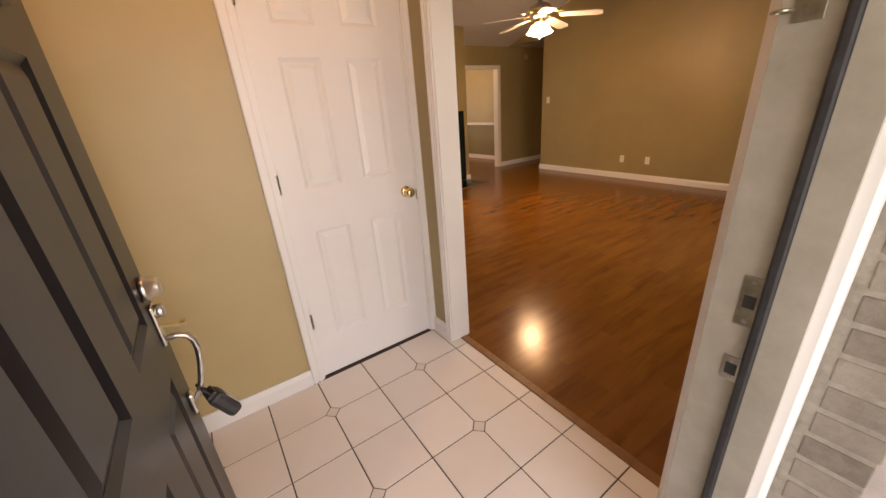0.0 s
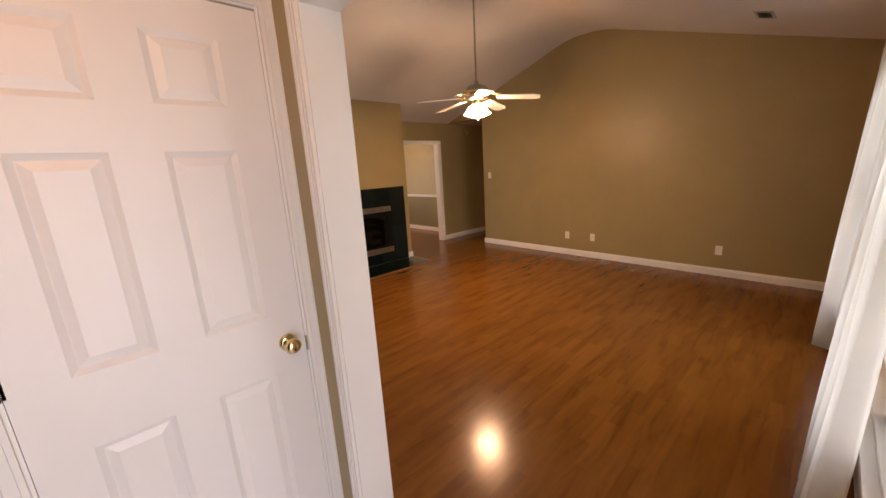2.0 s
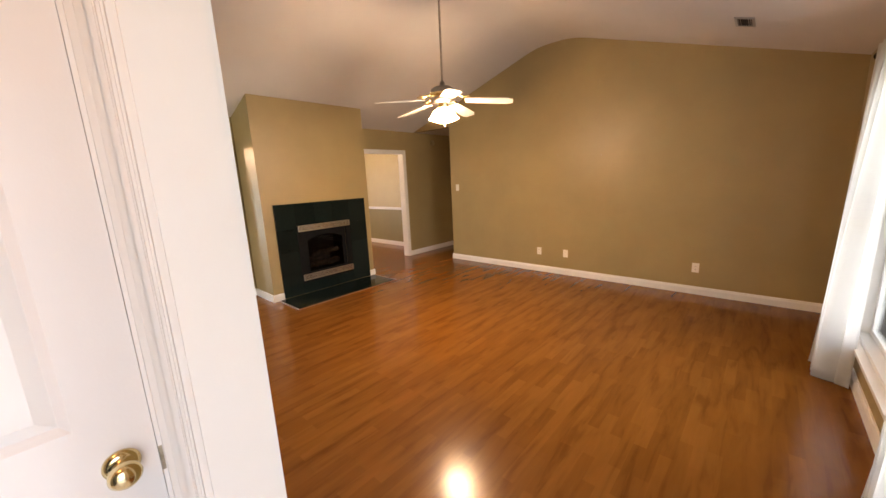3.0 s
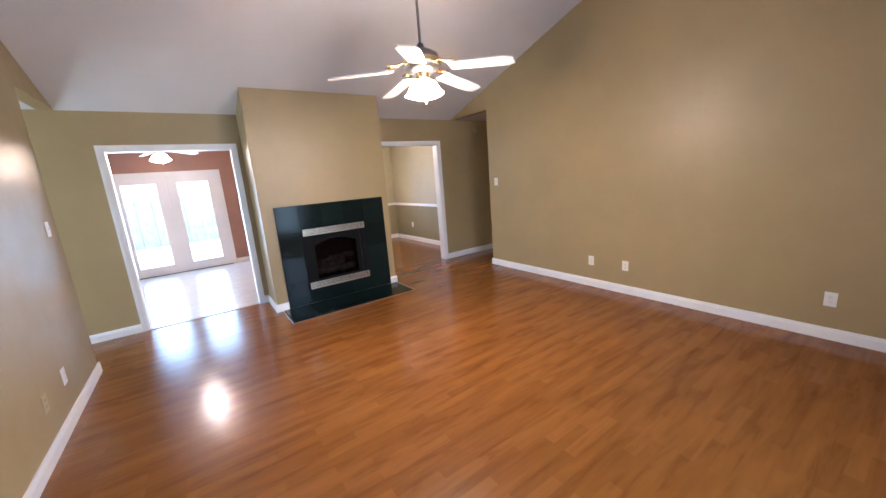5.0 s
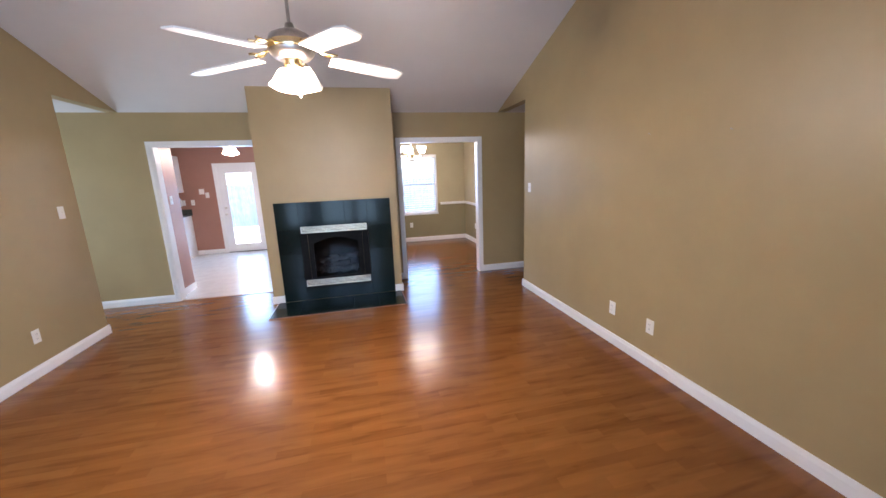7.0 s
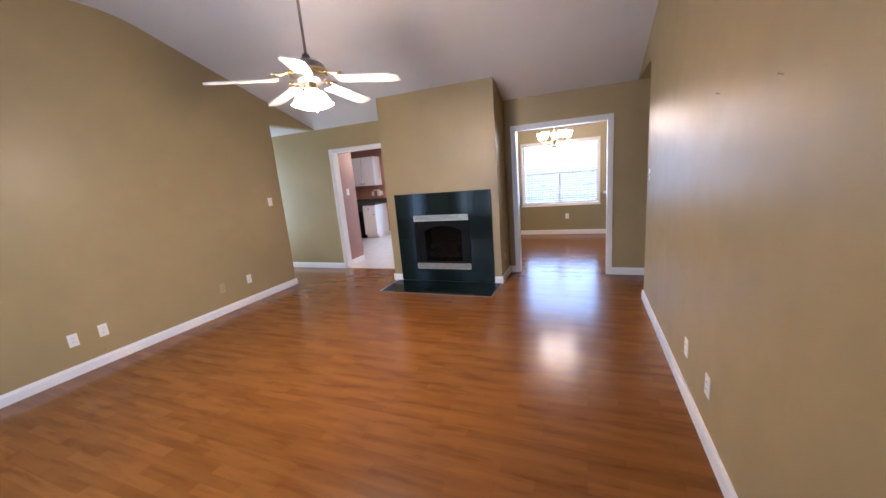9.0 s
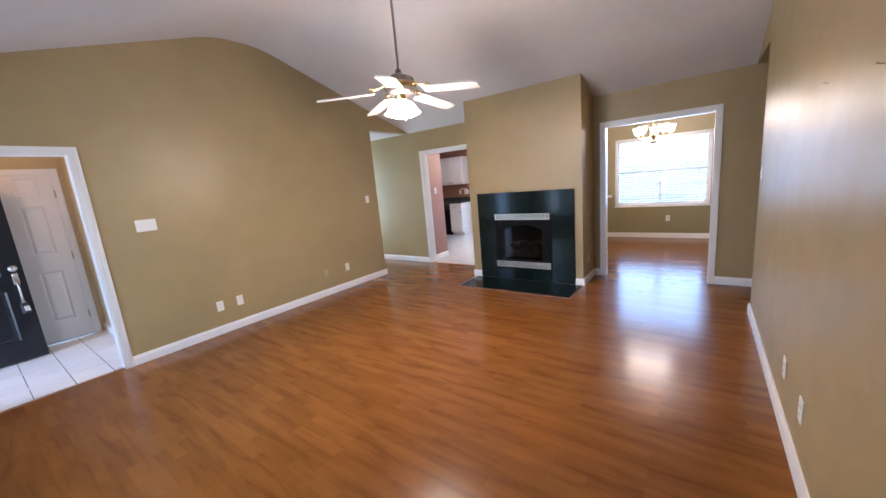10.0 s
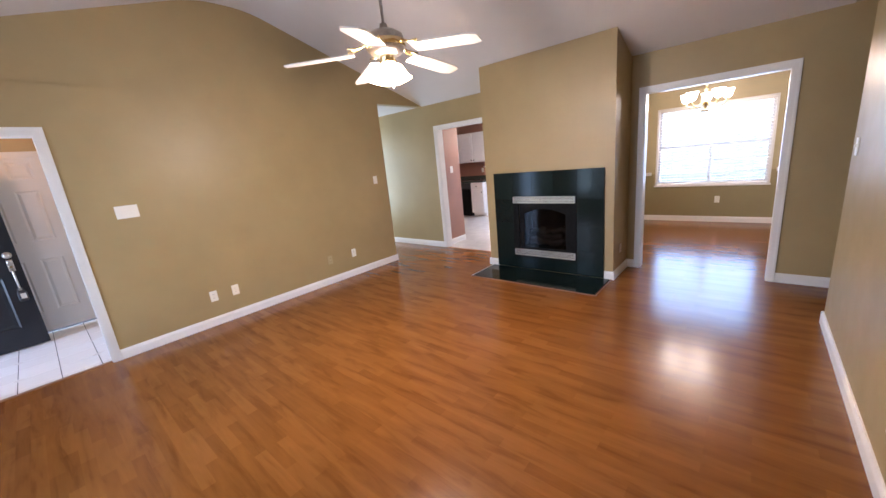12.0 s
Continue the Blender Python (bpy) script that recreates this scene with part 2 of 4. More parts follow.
# ---- mesh helpers ----
def box(bm, x0, x1, y0, y1, z0, z1, bevel=0.0):
    v = [bm.verts.new((x, y, z)) for z in (z0, z1) for y in (y0, y1) for x in (x0, x1)]
    f = [bm.faces.new([v[i] for i in q]) for q in ((0, 2, 3, 1), (4, 5, 7, 6), (0, 1, 5, 4), (2, 6, 7, 3), (0, 4, 6, 2), (1, 3, 7, 5))]
    if bevel:
        e = {e for q in f for e in q.edges}
        bmesh.ops.bevel(bm, geom=list(e), offset=bevel, segments=2, affect="EDGES", profile=0.5)
    return bm


def prism(bm, outline, axis, a, b):
    """An outline of two coordinates, drawn out along an axis from a to b."""
    def at(p, q):
        return {"x": (q, p[0], p[1]), "y": (p[0], q, p[1]), "z": (p[0], p[1], q)}[axis]
    lo, hi = [bm.verts.new(at(p, a)) for p in outline], [bm.verts.new(at(p, b)) for p in outline]
    bm.faces.new(lo), bm.faces.new(hi)
    for i in range(len(outline)):
        j = (i + 1) % len(outline)
        bm.faces.new((lo[i], lo[j], hi[j], hi[i]))
    bmesh.ops.recalc_face_normals(bm, faces=bm.faces)
    return bm


def lathe(bm, profile, turns=24, m=None):
    """A profile of (radius, height) turned about z."""
    rings = [[bm.verts.new((r * math.cos(2 * math.pi * k / turns), r * math.sin(2 * math.pi * k / turns), z)) for k in range(turns)] if r > 1e-5
             else [bm.verts.new((0, 0, z))] for r, z in profile]
    made = [v for ring in rings for v in ring]
    for a, b in zip(rings, rings[1:]):
        for k in range(turns):
            n = (k + 1) % turns
            if len(a) == 1 and len(b) > 1:
                bm.faces.new((a[0], b[k], b[n]))
            elif len(b) == 1 and len(a) > 1:
                bm.faces.new((a[k], a[n], b[0]))
            elif len(a) > 1:
                bm.faces.new((a[k], a[n], b[n], b[k]))
    if m is not None:
        bmesh.ops.transform(bm, matrix=m, verts=made)
    bmesh.ops.recalc_face_normals(bm, faces=bm.faces)
    return bm


def tube(bm, points, radius, sides=10):
    """A round bar along points."""
    pts = [Vector(p) for p in points]
    rings = []
    for i, p in enumerate(pts):
        way = (pts[min(i + 1, len(pts) - 1)] - pts[max(i - 1, 0)]).normalized()
        side = way.cross(Vector((0.31, 0.11, 0.94))).normalized()
        up = way.cross(side)
        rings.append([bm.verts.new(p + radius * (math.cos(2 * math.pi * k / sides) * side + math.sin(2 * math.pi * k / sides) * up)) for k in range(sides)])
    for a, b in zip(rings, rings[1:]):
        for k in range(sides):
            n = (k + 1) % sides
            bm.faces.new((a[k], a[n], b[n], b[k]))
    bm.faces.new(rings[0]), bm.faces.new(rings[-1])
    bmesh.ops.recalc_face_normals(bm, faces=bm.faces)
    return bm


def mesh_of(name, bm, mat, smooth=False):
    me = bpy.data.meshes.new(name)
    bm.to_mesh(me)
    bm.free()
    me.materials.append(mat)
    if smooth:
        for p in me.polygons:
            p.use_smooth = True
    return me


def part(name, bm, mat, parent=None, label="", smooth=False):
    ob = new(name, mesh_of(name, bm, mat, smooth))
    if parent is not None:
        ob.parent = parent
    if label:
        tagged(ob, label)
    return ob


def thing(name, label, category, at=(0, 0, 0), rz=0, group=""):
    ob = new(name)
    ob.matrix_world = pose(*at, 0, 0, rz)
    return tagged(ob, label, category, group)


def structure(name, bm, mat, label, category):
    return tagged(part(name, bm, mat), label, category, kind="structure")


B = bmesh.new

# ---- the large structure ----
WX, EX, SY, NY = 1.442, 6.275, 0.36, 6.196          # faces of the living room's walls
WEND, EEND, LOW = 5.231, 5.275, 2.41                 # ends of the side walls, height of the flat ceilings
FLAT0, FLAT1, TOP = 3.06, 3.56, 3.28               # the flat strip along the ridge
DIN = (4.79, 5.96)                                # openings in the north wall
KIT = (1.72, 2.90)
HEAD = 2.012
HX = -0.75                                         # end of the west hallway
FOY = (0.43, 1.69)                               # opening from the entry


def roof(y):
    if y < FLAT0:
        return LOW + (TOP - LOW) * (y - SY) / (FLAT0 - SY)
    return TOP if y < FLAT1 else TOP - (TOP - LOW) * (y - FLAT1) / (NY - FLAT1)


def soft_roof():
    """The ceiling's line, with the folds rounded."""
    ys = [SY - 0.02] + [FLAT0 - 0.3 + 0.05 * k for k in range(22)] + [NY]
    return [(y, sum(roof(min(max(y + d, SY), NY)) for d in (-0.16, -0.08, 0, 0.08, 0.16)) / 5 if FLAT0 - 0.35 < y < FLAT1 + 0.35 else roof(y)) for y in ys]


def wall(bm, axis, at, far, a, b, z0, z1, holes=()):
    """A wall across axis from at to far, from a to b along the other one; holes: (a, b, z0, z1)."""
    def piece(p, q, lo, hi):
        if q - p > 1e-4 and hi - lo > 1e-4:
            if axis == "x":
                box(bm, min(at, far), max(at, far), p, q, lo, hi)
            else:
                box(bm, p, q, min(at, far), max(at, far), lo, hi)
    last = a
    for h0, h1, hz0, hz1 in sorted(holes):
        piece(last, h0, z0, z1)
        piece(h0, h1, z0, hz0)
        piece(h0, h1, hz1, z1)
        last = h1
    piece(last, b, z0, z1)
    return bm


line = soft_roof()
# west and east walls with their gables
bm = wall(B(), "x", WX, WX - 0.12, SY, WEND, 0, LOW, [(FOY[0], FOY[1], 0, HEAD)])
prism(bm, [(SY, LOW)] + [(NY, LOW)] + line[::-1], "x", WX - 0.12, WX)
structure("wall_west", bm, TAN, "khaki painted gable wall with a cased opening to the entry", "wall")
bm = wall(B(), "x", EX, EX + 0.12, SY, EEND, 0, LOW)
prism(bm, [(SY, LOW)] + [(NY, LOW)] + line[::-1], "x", EX, EX + 0.12)
structure("wall_east", bm, TAN, "khaki painted plain gable wall", "wall")
# north wall with two cased openings, running on into both hallways
bm = wall(B(), "y", NY, NY + 0.12, HX, 8.3, 0, LOW, [(KIT[0], KIT[1], 0, HEAD), (DIN[0], DIN[1], 0, HEAD)])
structure("wall_north", bm, TAN, "khaki painted wall with openings to kitchen and dining room", "wall")
# south wall with a window, and the entry's front wall beside it
WIN = (2.24, 4.88, 0.30, 2.06)
bm = wall(B(), "y", SY, SY - 0.14, WX - 0.12, EX + 0.12, 0, LOW + 0.02, [WIN])
structure("wall_south", bm, TAN, "khaki painted wall with a wide low window", "wall")
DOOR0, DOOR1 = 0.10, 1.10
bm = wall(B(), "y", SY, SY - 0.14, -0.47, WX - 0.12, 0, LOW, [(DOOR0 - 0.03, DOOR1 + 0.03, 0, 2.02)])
structure("wall_front", bm, FOYER, "khaki painted entry wall with the front doorway, tinted as lit", "wall")
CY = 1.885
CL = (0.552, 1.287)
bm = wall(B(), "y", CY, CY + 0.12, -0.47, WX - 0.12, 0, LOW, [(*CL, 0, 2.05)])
structure("wall_closet", bm, FOYER, "khaki painted entry wall with a closet door, tinted as lit", "wall")
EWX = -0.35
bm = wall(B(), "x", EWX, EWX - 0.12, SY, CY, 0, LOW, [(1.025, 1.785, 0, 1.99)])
structure("wall_entry", bm, FOYER, "khaki painted entry wall with a white door, tinted as lit", "wall")
# hallways
bm = wall(B(), "y", WEND, WEND - 0.12, HX, WX - 0.12, 0, LOW)
structure("wall_hall_south", bm, TAN, "khaki painted hallway wall", "wall")
bm = wall(B(), "x", HX, HX - 0.12, WEND - 0.12, NY + 0.12, 0, LOW, [(5.3, 6.15, 0.35, 2.15)])
structure("wall_hall_west", bm, TAN, "khaki painted hallway end wall with an added unseen window", "wall")
bm = wall(B(), "y", EEND, EEND - 0.12, EX + 0.12, 8.3, 0, LOW)
structure("wall_hall_east_south", bm, TAN, "khaki painted hallway wall", "wall")
bm = wall(B(), "x", 8.3, 8.42, EEND - 0.12, NY + 0.12, 0, LOW)
structure("wall_hall_east", bm, TAN, "khaki painted hallway end wall", "wall")
# dining room
DY, DX0, DX1 = 9.28, 3.80, 6.645
DWIN = (4.36, 5.975, 0.648, 2.005)
RAIL = 0.872
for z0, z1, mat, word in ((0, RAIL, OLIVE, "lower"), (RAIL, LOW, CREAM, "upper")):
    hole = [(DWIN[0], DWIN[1], max(z0, DWIN[2]), min(z1, DWIN[3]))]
    structure("wall_dining_north_" + word, wall(B(), "y", DY, DY + 0.15, DX0, DX1, z0, z1, hole), mat, "olive dining room wall, %s part" % word, "wall")
    structure("wall_dining_east_" + word, wall(B(), "x", DX1, DX1 + 0.12, NY + 0.12, DY + 0.15, z0, z1), mat, "olive dining room wall, %s part" % word, "wall")
    structure("wall_dining_west_" + word, wall(B(), "x", DX0, DX0 - 0.05, NY + 0.12, DY + 0.15, z0, z1), mat, "olive dining room wall, %s part" % word, "wall")
    for a, b in ((DX0, DIN[0] - 0.07), (DIN[1] + 0.07, DX1)):
        structure("wall_dining_south_" + word, wall(B(), "y", NY + 0.12, NY + 0.125, a, b, z0, z1), mat, "olive dining room wall, %s part" % word, "wall")
# kitchen
KY, KX1, KX0 = 9.70, 3.40, -1.6
FD = (1.195, 2.895)
PASS = (8.35, 9.2, 1.12, 2.04)
bm = wall(B(), "y", KY, KY + 0.15, KX0, KX1, 0, LOW, [(*FD, 0, 1.91)])
structure("wall_kitchen_north", bm, TERRA, "terracotta painted kitchen wall with french doors", "wall")
bm = wall(B(), "x", KX1, KX1 + 0.12, NY + 0.12, KY + 0.15, 0, LOW, [PASS])
structure("wall_kitchen_east", bm, TERRA, "terracotta painted kitchen wall", "wall")
bm = wall(B(), "x", 1.655, 1.535, NY + 0.125, 6.82, 0, LOW)
structure("wall_kitchen_stub", bm, TERRA, "terracotta painted stub wall beside the kitchen opening", "wall")
bm = wall(B(), "y", 6.82, 6.70, KX0, 1.535, 0, LOW)
structure("wall_kitchen_south", bm, TERRA, "terracotta painted kitchen wall", "wall")
bm = wall(B(), "x", KX0, KX0 - 0.12, 6.70, KY + 0.15, 0, LOW)
structure("wall_kitchen_west", bm, TERRA, "terracotta painted kitchen wall", "wall")

# ceilings
under = line
bm = prism(B(), under + [(y, z + 0.12) for y, z in under[::-1]], "x", WX - 0.12, EX + 0.12)
structure("ceiling", bm, WHITE, "white textured vaulted ceiling with a flat ridge", "ceiling")
for nm, x0, x1, y0, y1 in (("ceiling_entry", -0.47, WX - 0.121, SY - 0.14, CY + 0.12), ("ceiling_hall_west", HX - 0.12, WX - 0.121, WEND - 0.12, NY), ("ceiling_hall_east", EX + 0.121, 8.42, EEND - 0.12, NY),
                           ("ceiling_dining", DX0 - 0.05, DX1 + 0.12, NY, DY + 0.15), ("ceiling_kitchen", KX0 - 0.12, DX0 - 0.051, NY, KY + 0.15)):
    structure(nm, box(B(), x0, x1, y0, y1, LOW, LOW + 0.1), WHITE, "flat white ceiling", "ceiling")

# subfloors and outdoor ground
structure("floor", box(B(), HX - 0.12, 8.42, WEND - 0.12, NY + 0.12, -0.12, -0.012), GROUT, "subfloor under the laminate", "floor")
structure("floor_living", box(B(), WX - 0.12, EX + 0.12, SY - 0.14, WEND - 0.12, -0.12, -0.012), GROUT, "subfloor under the laminate", "floor")
structure("floor_dining", box(B(), DX0 - 0.05, DX1 + 0.12, NY + 0.12, DY + 0.15, -0.12, -0.012), GROUT, "subfloor under the laminate", "floor")
structure("floor_kitchen", box(B(), KX0, DX0 - 0.05, NY + 0.02, KY + 0.15, -0.12, 0.002), VINYL, "pale glossy kitchen floor", "floor")
entry_floor = structure("floor_entry", box(B(), -0.47, WX - 0.12, SY - 0.14, CY + 0.12, -0.12, -0.004), GROUT, "dark grout bed of the tiled entry floor", "floor")
structure("porch_floor", box(B(), -1.6, 6.7, -2.4, SY - 0.141, -0.25, -0.06), CONCRETE, "pale concrete porch slab before the door", "porch")
structure("ground", box(B(), -400, 400, -400, 400, -0.6, -0.30), GRASS, "green lawn reaching to the horizon", "ground")

# chimney breast
CH0, CH1, CHY = 3.014, 4.648, 5.63
bm = B()
for x0, x1 in ((CH0, 3.50), (4.17, CH1)):
    prism(bm, [(CHY, 0), (NY, 0), (NY, LOW + 0.01), (CHY, roof(CHY) + 0.01)], "x", x0, x1)
prism(bm, [(CHY, 0.88), (NY, 0.88), (NY, LOW + 0.01), (CHY, roof(CHY) + 0.01)], "x", 3.50, 4.17)
box(bm, 3.50, 4.17, CHY, NY, 0, 0.28)
box(bm, 3.50, 4.17, 5.972, NY, 0.28, 0.88)
bmesh.ops.remove_doubles(bm, verts=bm.verts, dist=0.0005)
structure("wall_chimney", bm, TAN, "khaki painted chimney breast", "wall")


# ---- trim ----
def skirting(p, q, out, height=0.095):
    """A baseboard from p to q on a wall that faces out."""
    p, q, n = Vector((*p, 0)), Vector((*q, 0)), Vector((*out, 0))
    bm = B()
    shape = [(0.0005, 0.0), (0.016, 0.0), (0.016, height - 0.028), (0.012, height - 0.014), (0.009, height), (0.0005, height)]
    a, b = [bm.verts.new(p + n * d + Vector((0, 0, z + 0.001))) for d, z in shape], [bm.verts.new(q + n * d + Vector((0, 0, z + 0.001))) for d, z in shape]
    bm.faces.new(a), bm.faces.new(b)
    for i in range(len(shape)):
        j = (i + 1) % len(shape)
        bm.faces.new((a[i], a[j], b[j], b[i]))
    bmesh.ops.recalc_face_normals(bm, faces=bm.faces)
    structure("baseboard", bm, TRIM, "white moulded baseboard", "baseboard")


def casing(axis, face, out, a, b, head, width=0.062, name="trim", mat=None):
    """Three moulded boards round an opening, on the face of a wall that looks along out (+1 or -1)."""
    bm = B()
    def board(p0, p1, z0, z1, d0, d1):
        lo, hi = sorted((face + out * d0, face + out * d1))
        if axis == "x":
            box(bm, lo, hi, p0, p1, z0, z1)
        else:
            box(bm, p0, p1, lo, hi, z0, z1)
    for w0, w1, d in ((0.0, width, 0.012), (width * 0.62, width - 0.004, 0.019), (0.012, width * 0.4, 0.016)):
        s = 0.0005 if d == 0.012 else 0.0125
        board(a - w1, a - w0, 0.001, head + w1, s, d)
        board(b + w0, b + w1, 0.001, head + w1, s, d)
        board(a - w0, b + w0, head + w0, head + w1, s, d)
    return structure(name, bm, mat or TRIM, "white moulded casing round an opening", "trim")


def lining(axis, lo, hi, a, b, head, thick=0.012, mat=None):
    """The boards that line an opening through a wall."""
    bm = B()
    for p0, p1, z0, z1 in ((a, a + thick, 0.001, head), (b - thick, b, 0.001, head), (a + thick, b - thick, head - thick, head)):
        if axis == "x":
            box(bm, lo, hi, p0, p1, z0, z1)
        else:
            box(bm, p0, p1, lo, hi, z0, z1)
    return structure("trim", bm, mat or TRIM, "white board lining an opening", "trim")


for lo, hi in (DIN, KIT):
    casing("y", NY, -1, lo + 0.005, hi - 0.005, HEAD - 0.005)
    casing("y", NY + 0.125, 1, lo + 0.005, hi - 0.005, HEAD - 0.005)
    lining("y", NY - 0.0005, NY + 0.1255, lo, hi, HEAD)
casing("x", WX, 1, FOY[0] + 0.005, FOY[1] - 0.005, HEAD - 0.005)
casing("x", WX - 0.12, -1, FOY[0] + 0.005, FOY[1] - 0.005, HEAD - 0.005, 0.046)
lining("x", WX - 0.1205, WX + 0.0005, *FOY, HEAD)
casing("y", CY, -1, CL[0] + 0.005, CL[1] - 0.005, 2.045, 0.06)
casing("x", EWX, 1, 1.03, 1.78, 1.985, 0.06)
for p, q, out in (((WX, FOY[1] + 0.058), (WX, WEND + 0.016), (1, 0)), ((WX, SY), (WX, FOY[0] - 0.058), (1, 0)), ((WX - 0.12, WEND), (WX + 0.016, WEND), (0, 1)),
                  ((EX, SY), (EX, EEND + 0.016), (-1, 0)), ((EX - 0.016, EEND), (EX + 0.12, EEND), (0, 1)), ((HX, NY), (KIT[0] - 0.058, NY), (0, -1)), ((DIN[1] + 0.058, NY), (8.3, NY), (0, -1)),
                  ((KIT[1] + 0.058, NY), (CH0, NY), (0, -1)), ((CH1, NY), (DIN[0] - 0.058, NY), (0, -1)), ((CH0, CHY), (CH0, NY), (-1, 0)), ((CH1, CHY), (CH1, NY), (1, 0)),
                  ((CH0 - 0.016, CHY), (3.149, CHY), (0, -1)), ((4.553, CHY), (CH1 + 0.016, CHY), (0, -1)), ((WX, SY), (EX, SY), (0, 1)),
                  ((EWX, CY), (CL[0] - 0.056, CY), (0, -1)), ((CL[1] + 0.056, CY), (WX - 0.12, CY), (0, -1)), ((WX - 0.12, FOY[1] + 0.042), (WX - 0.12, CY), (-1, 0)),
                  ((DX0, DY), (DX1, DY), (0, -1)), ((DX1, NY + 0.125), (DX1, DY), (-1, 0)), ((1.655, NY + 0.13), (1.655, 6.82), (1, 0)), ((FD[1] + 0.06, KY), (KX1, KY), (0, -1)),
                  ((0.59, KY), (FD[0] - 0.06, KY), (0, -1)), ((KX1, NY + 0.13), (KX1, KY), (-1, 0)), ((HX, WEND), (WX - 0.12, WEND), (0, 1))):
    skirting(p, q, out)
# chair rail
for x0, x1, y0, y1 in ((DX0, DWIN[0] - 0.06, DY - 0.022, DY - 0.0005), (DWIN[1] + 0.06, DX1, DY - 0.022, DY - 0.0005), (DX1 - 0.022, DX1 - 0.0005, NY + 0.13, DY - 0.022)):
    bm = box(B(), x0, x1, y0, y1, RAIL - 0.03, RAIL + 0.028, 0.006)
    structure("trim", bm, TRIM, "white moulded chair rail", "trim")


# ---- windows and glazed doors ----
def window(name, x0, x1, z0, z1, y, inward, units, label):
    """Double-hung units side by side in a hole; y: the room's face of the wall; inward: +1 or -1."""
    top = tagged(new(name), label, "window", kind="structure")
    def b(nm, a0, a1, d0, d1, c0, c1, parent, mat=TRIM, bevel=0.003):
        lo, hi = sorted((y - inward * d0, y - inward * d1))
        return part(nm, box(B(), a0, a1, lo, hi, c0, c1, bevel), mat, parent)
    bm = B()
    for a0, a1, c0, c1 in ((x0, x0 + 0.03, z0, z1), (x1 - 0.03, x1, z0, z1), (x0, x1, z1 - 0.03, z1), (x0, x1, z0, z0 + 0.03)):
        lo, hi = sorted((y - inward * 0.001, y - inward * 0.139))
        box(bm, a0, a1, lo, hi, c0, c1)
    frame_ob = part("window_frame", bm, TRIM, top)
    horn = 0.06 if units > 1 else 0.012
    b("window_sill", x0 - horn, x1 + horn, -0.045 if units > 1 else -0.02, 0.03, z0 - 0.022, z0 + 0.004, top)
    if units > 1:
        b("apron", x0 - 0.04, x1 + 0.04, -0.014, -0.0005, z0 - 0.075, z0 - 0.0225, top)
    wide = (x1 - x0) / units
    for k in range(units):
        a0, a1 = x0 + k * wide + 0.03, x0 + (k + 1) * wide - 0.03
        if k:
            b("mullion", a0 - 0.06, a0, 0.03, 0.12, z0 + 0.03, z1 - 0.03, top)
        mid = (z0 + z1) / 2
        for c0, c1, d in ((z0 + 0.03, mid + 0.02, 0.06), (mid - 0.02, z1 - 0.03, 0.095)):
            bm = B()
            lo, hi = sorted((y - inward * d, y - inward * (d + 0.03)))
            for p0, p1, q0, q1 in ((a0, a0 + 0.04, c0, c1), (a1 - 0.04, a1, c0, c1), (a0 + 0.04, a1 - 0.04, c0, c0 + 0.04), (a0 + 0.04, a1 - 0.04, c1 - 0.04, c1)):
                box(bm, p0, p1, lo, hi, q0, q1)
            sash = part("sash", bm, TRIM, top)
            g = b("pane", a0 + 0.04, a1 - 0.04, d + 0.012, d + 0.017, c0 + 0.04, c1 - 0.04, sash, CLEAR, 0)
            g.visible_shadow = False
    return top


window("window_1", *WIN, SY, 1, 3, "white double-hung window, three units side by side")
dining_window = window("window_2", *DWIN, DY, -1, 1, "white wide double-hung dining window")
part("window_bar", box(B(), 5.146, 5.19, DY + 0.064, DY + 0.086, DWIN[2] + 0.0705, 1.3055, 0.002), TRIM, dining_window)
# level bars standing in for dark lines in the view outside
for z, d in ((1.66, 0.1), (1.07, 0.066), (0.86, 0.066)):
    part("window_bar", box(B(), DWIN[0] + 0.0705, DWIN[1] - 0.0705, DY + d, DY + d + 0.016, z - 0.011, z + 0.011, 0.001), TRIM, dining_window)
# unseen window, added as an opening for the hallway's daylight
hall_window = window("window_3", 0.0, 0.85, 0.35, 2.15, 0, 1, 1, "unseen white hallway window, added to let daylight in")
hall_window.matrix_world = Matrix(((0, 1, 0, HX), (1, 0, 0, 5.3), (0, 0, 1, 0), (0, 0, 0, 1)))

# raised blind slats of the dining window, hanging loosely open
blind = thing("window_blind", "white slatted blind with open slats in the dining window", "blind")
bm = box(B(), DWIN[0] + 0.04, DWIN[1] - 0.04, DY - 0.03, DY + 0.0, DWIN[3] - 0.07, DWIN[3] - 0.032, 0.004)
part("head_rail", bm, TRIM, blind)
slat = mesh_of("slat", box(B(), DWIN[0] + 0.045, DWIN[1] - 0.045, -0.012, 0.012, -0.0006, 0.0006), BLIND)
for k in range(int((DWIN[3] - DWIN[2] - 0.12) / 0.05)):
    s = new("slat", slat)
    s.parent = blind
    s.matrix_basis = pose(0, DY + 0.012, DWIN[3] - 0.09 - 0.05 * k, 20, 0, 0)
for x in (DWIN[0] + 0.3, (DWIN[0] + DWIN[1]) / 2, DWIN[1] - 0.3):
    part("cord", tube(B(), [(x, DY + 0.012, DWIN[3] - 0.05), (x, DY + 0.012, DWIN[2] + 0.06)], 0.0012, 5), TRIM, blind)

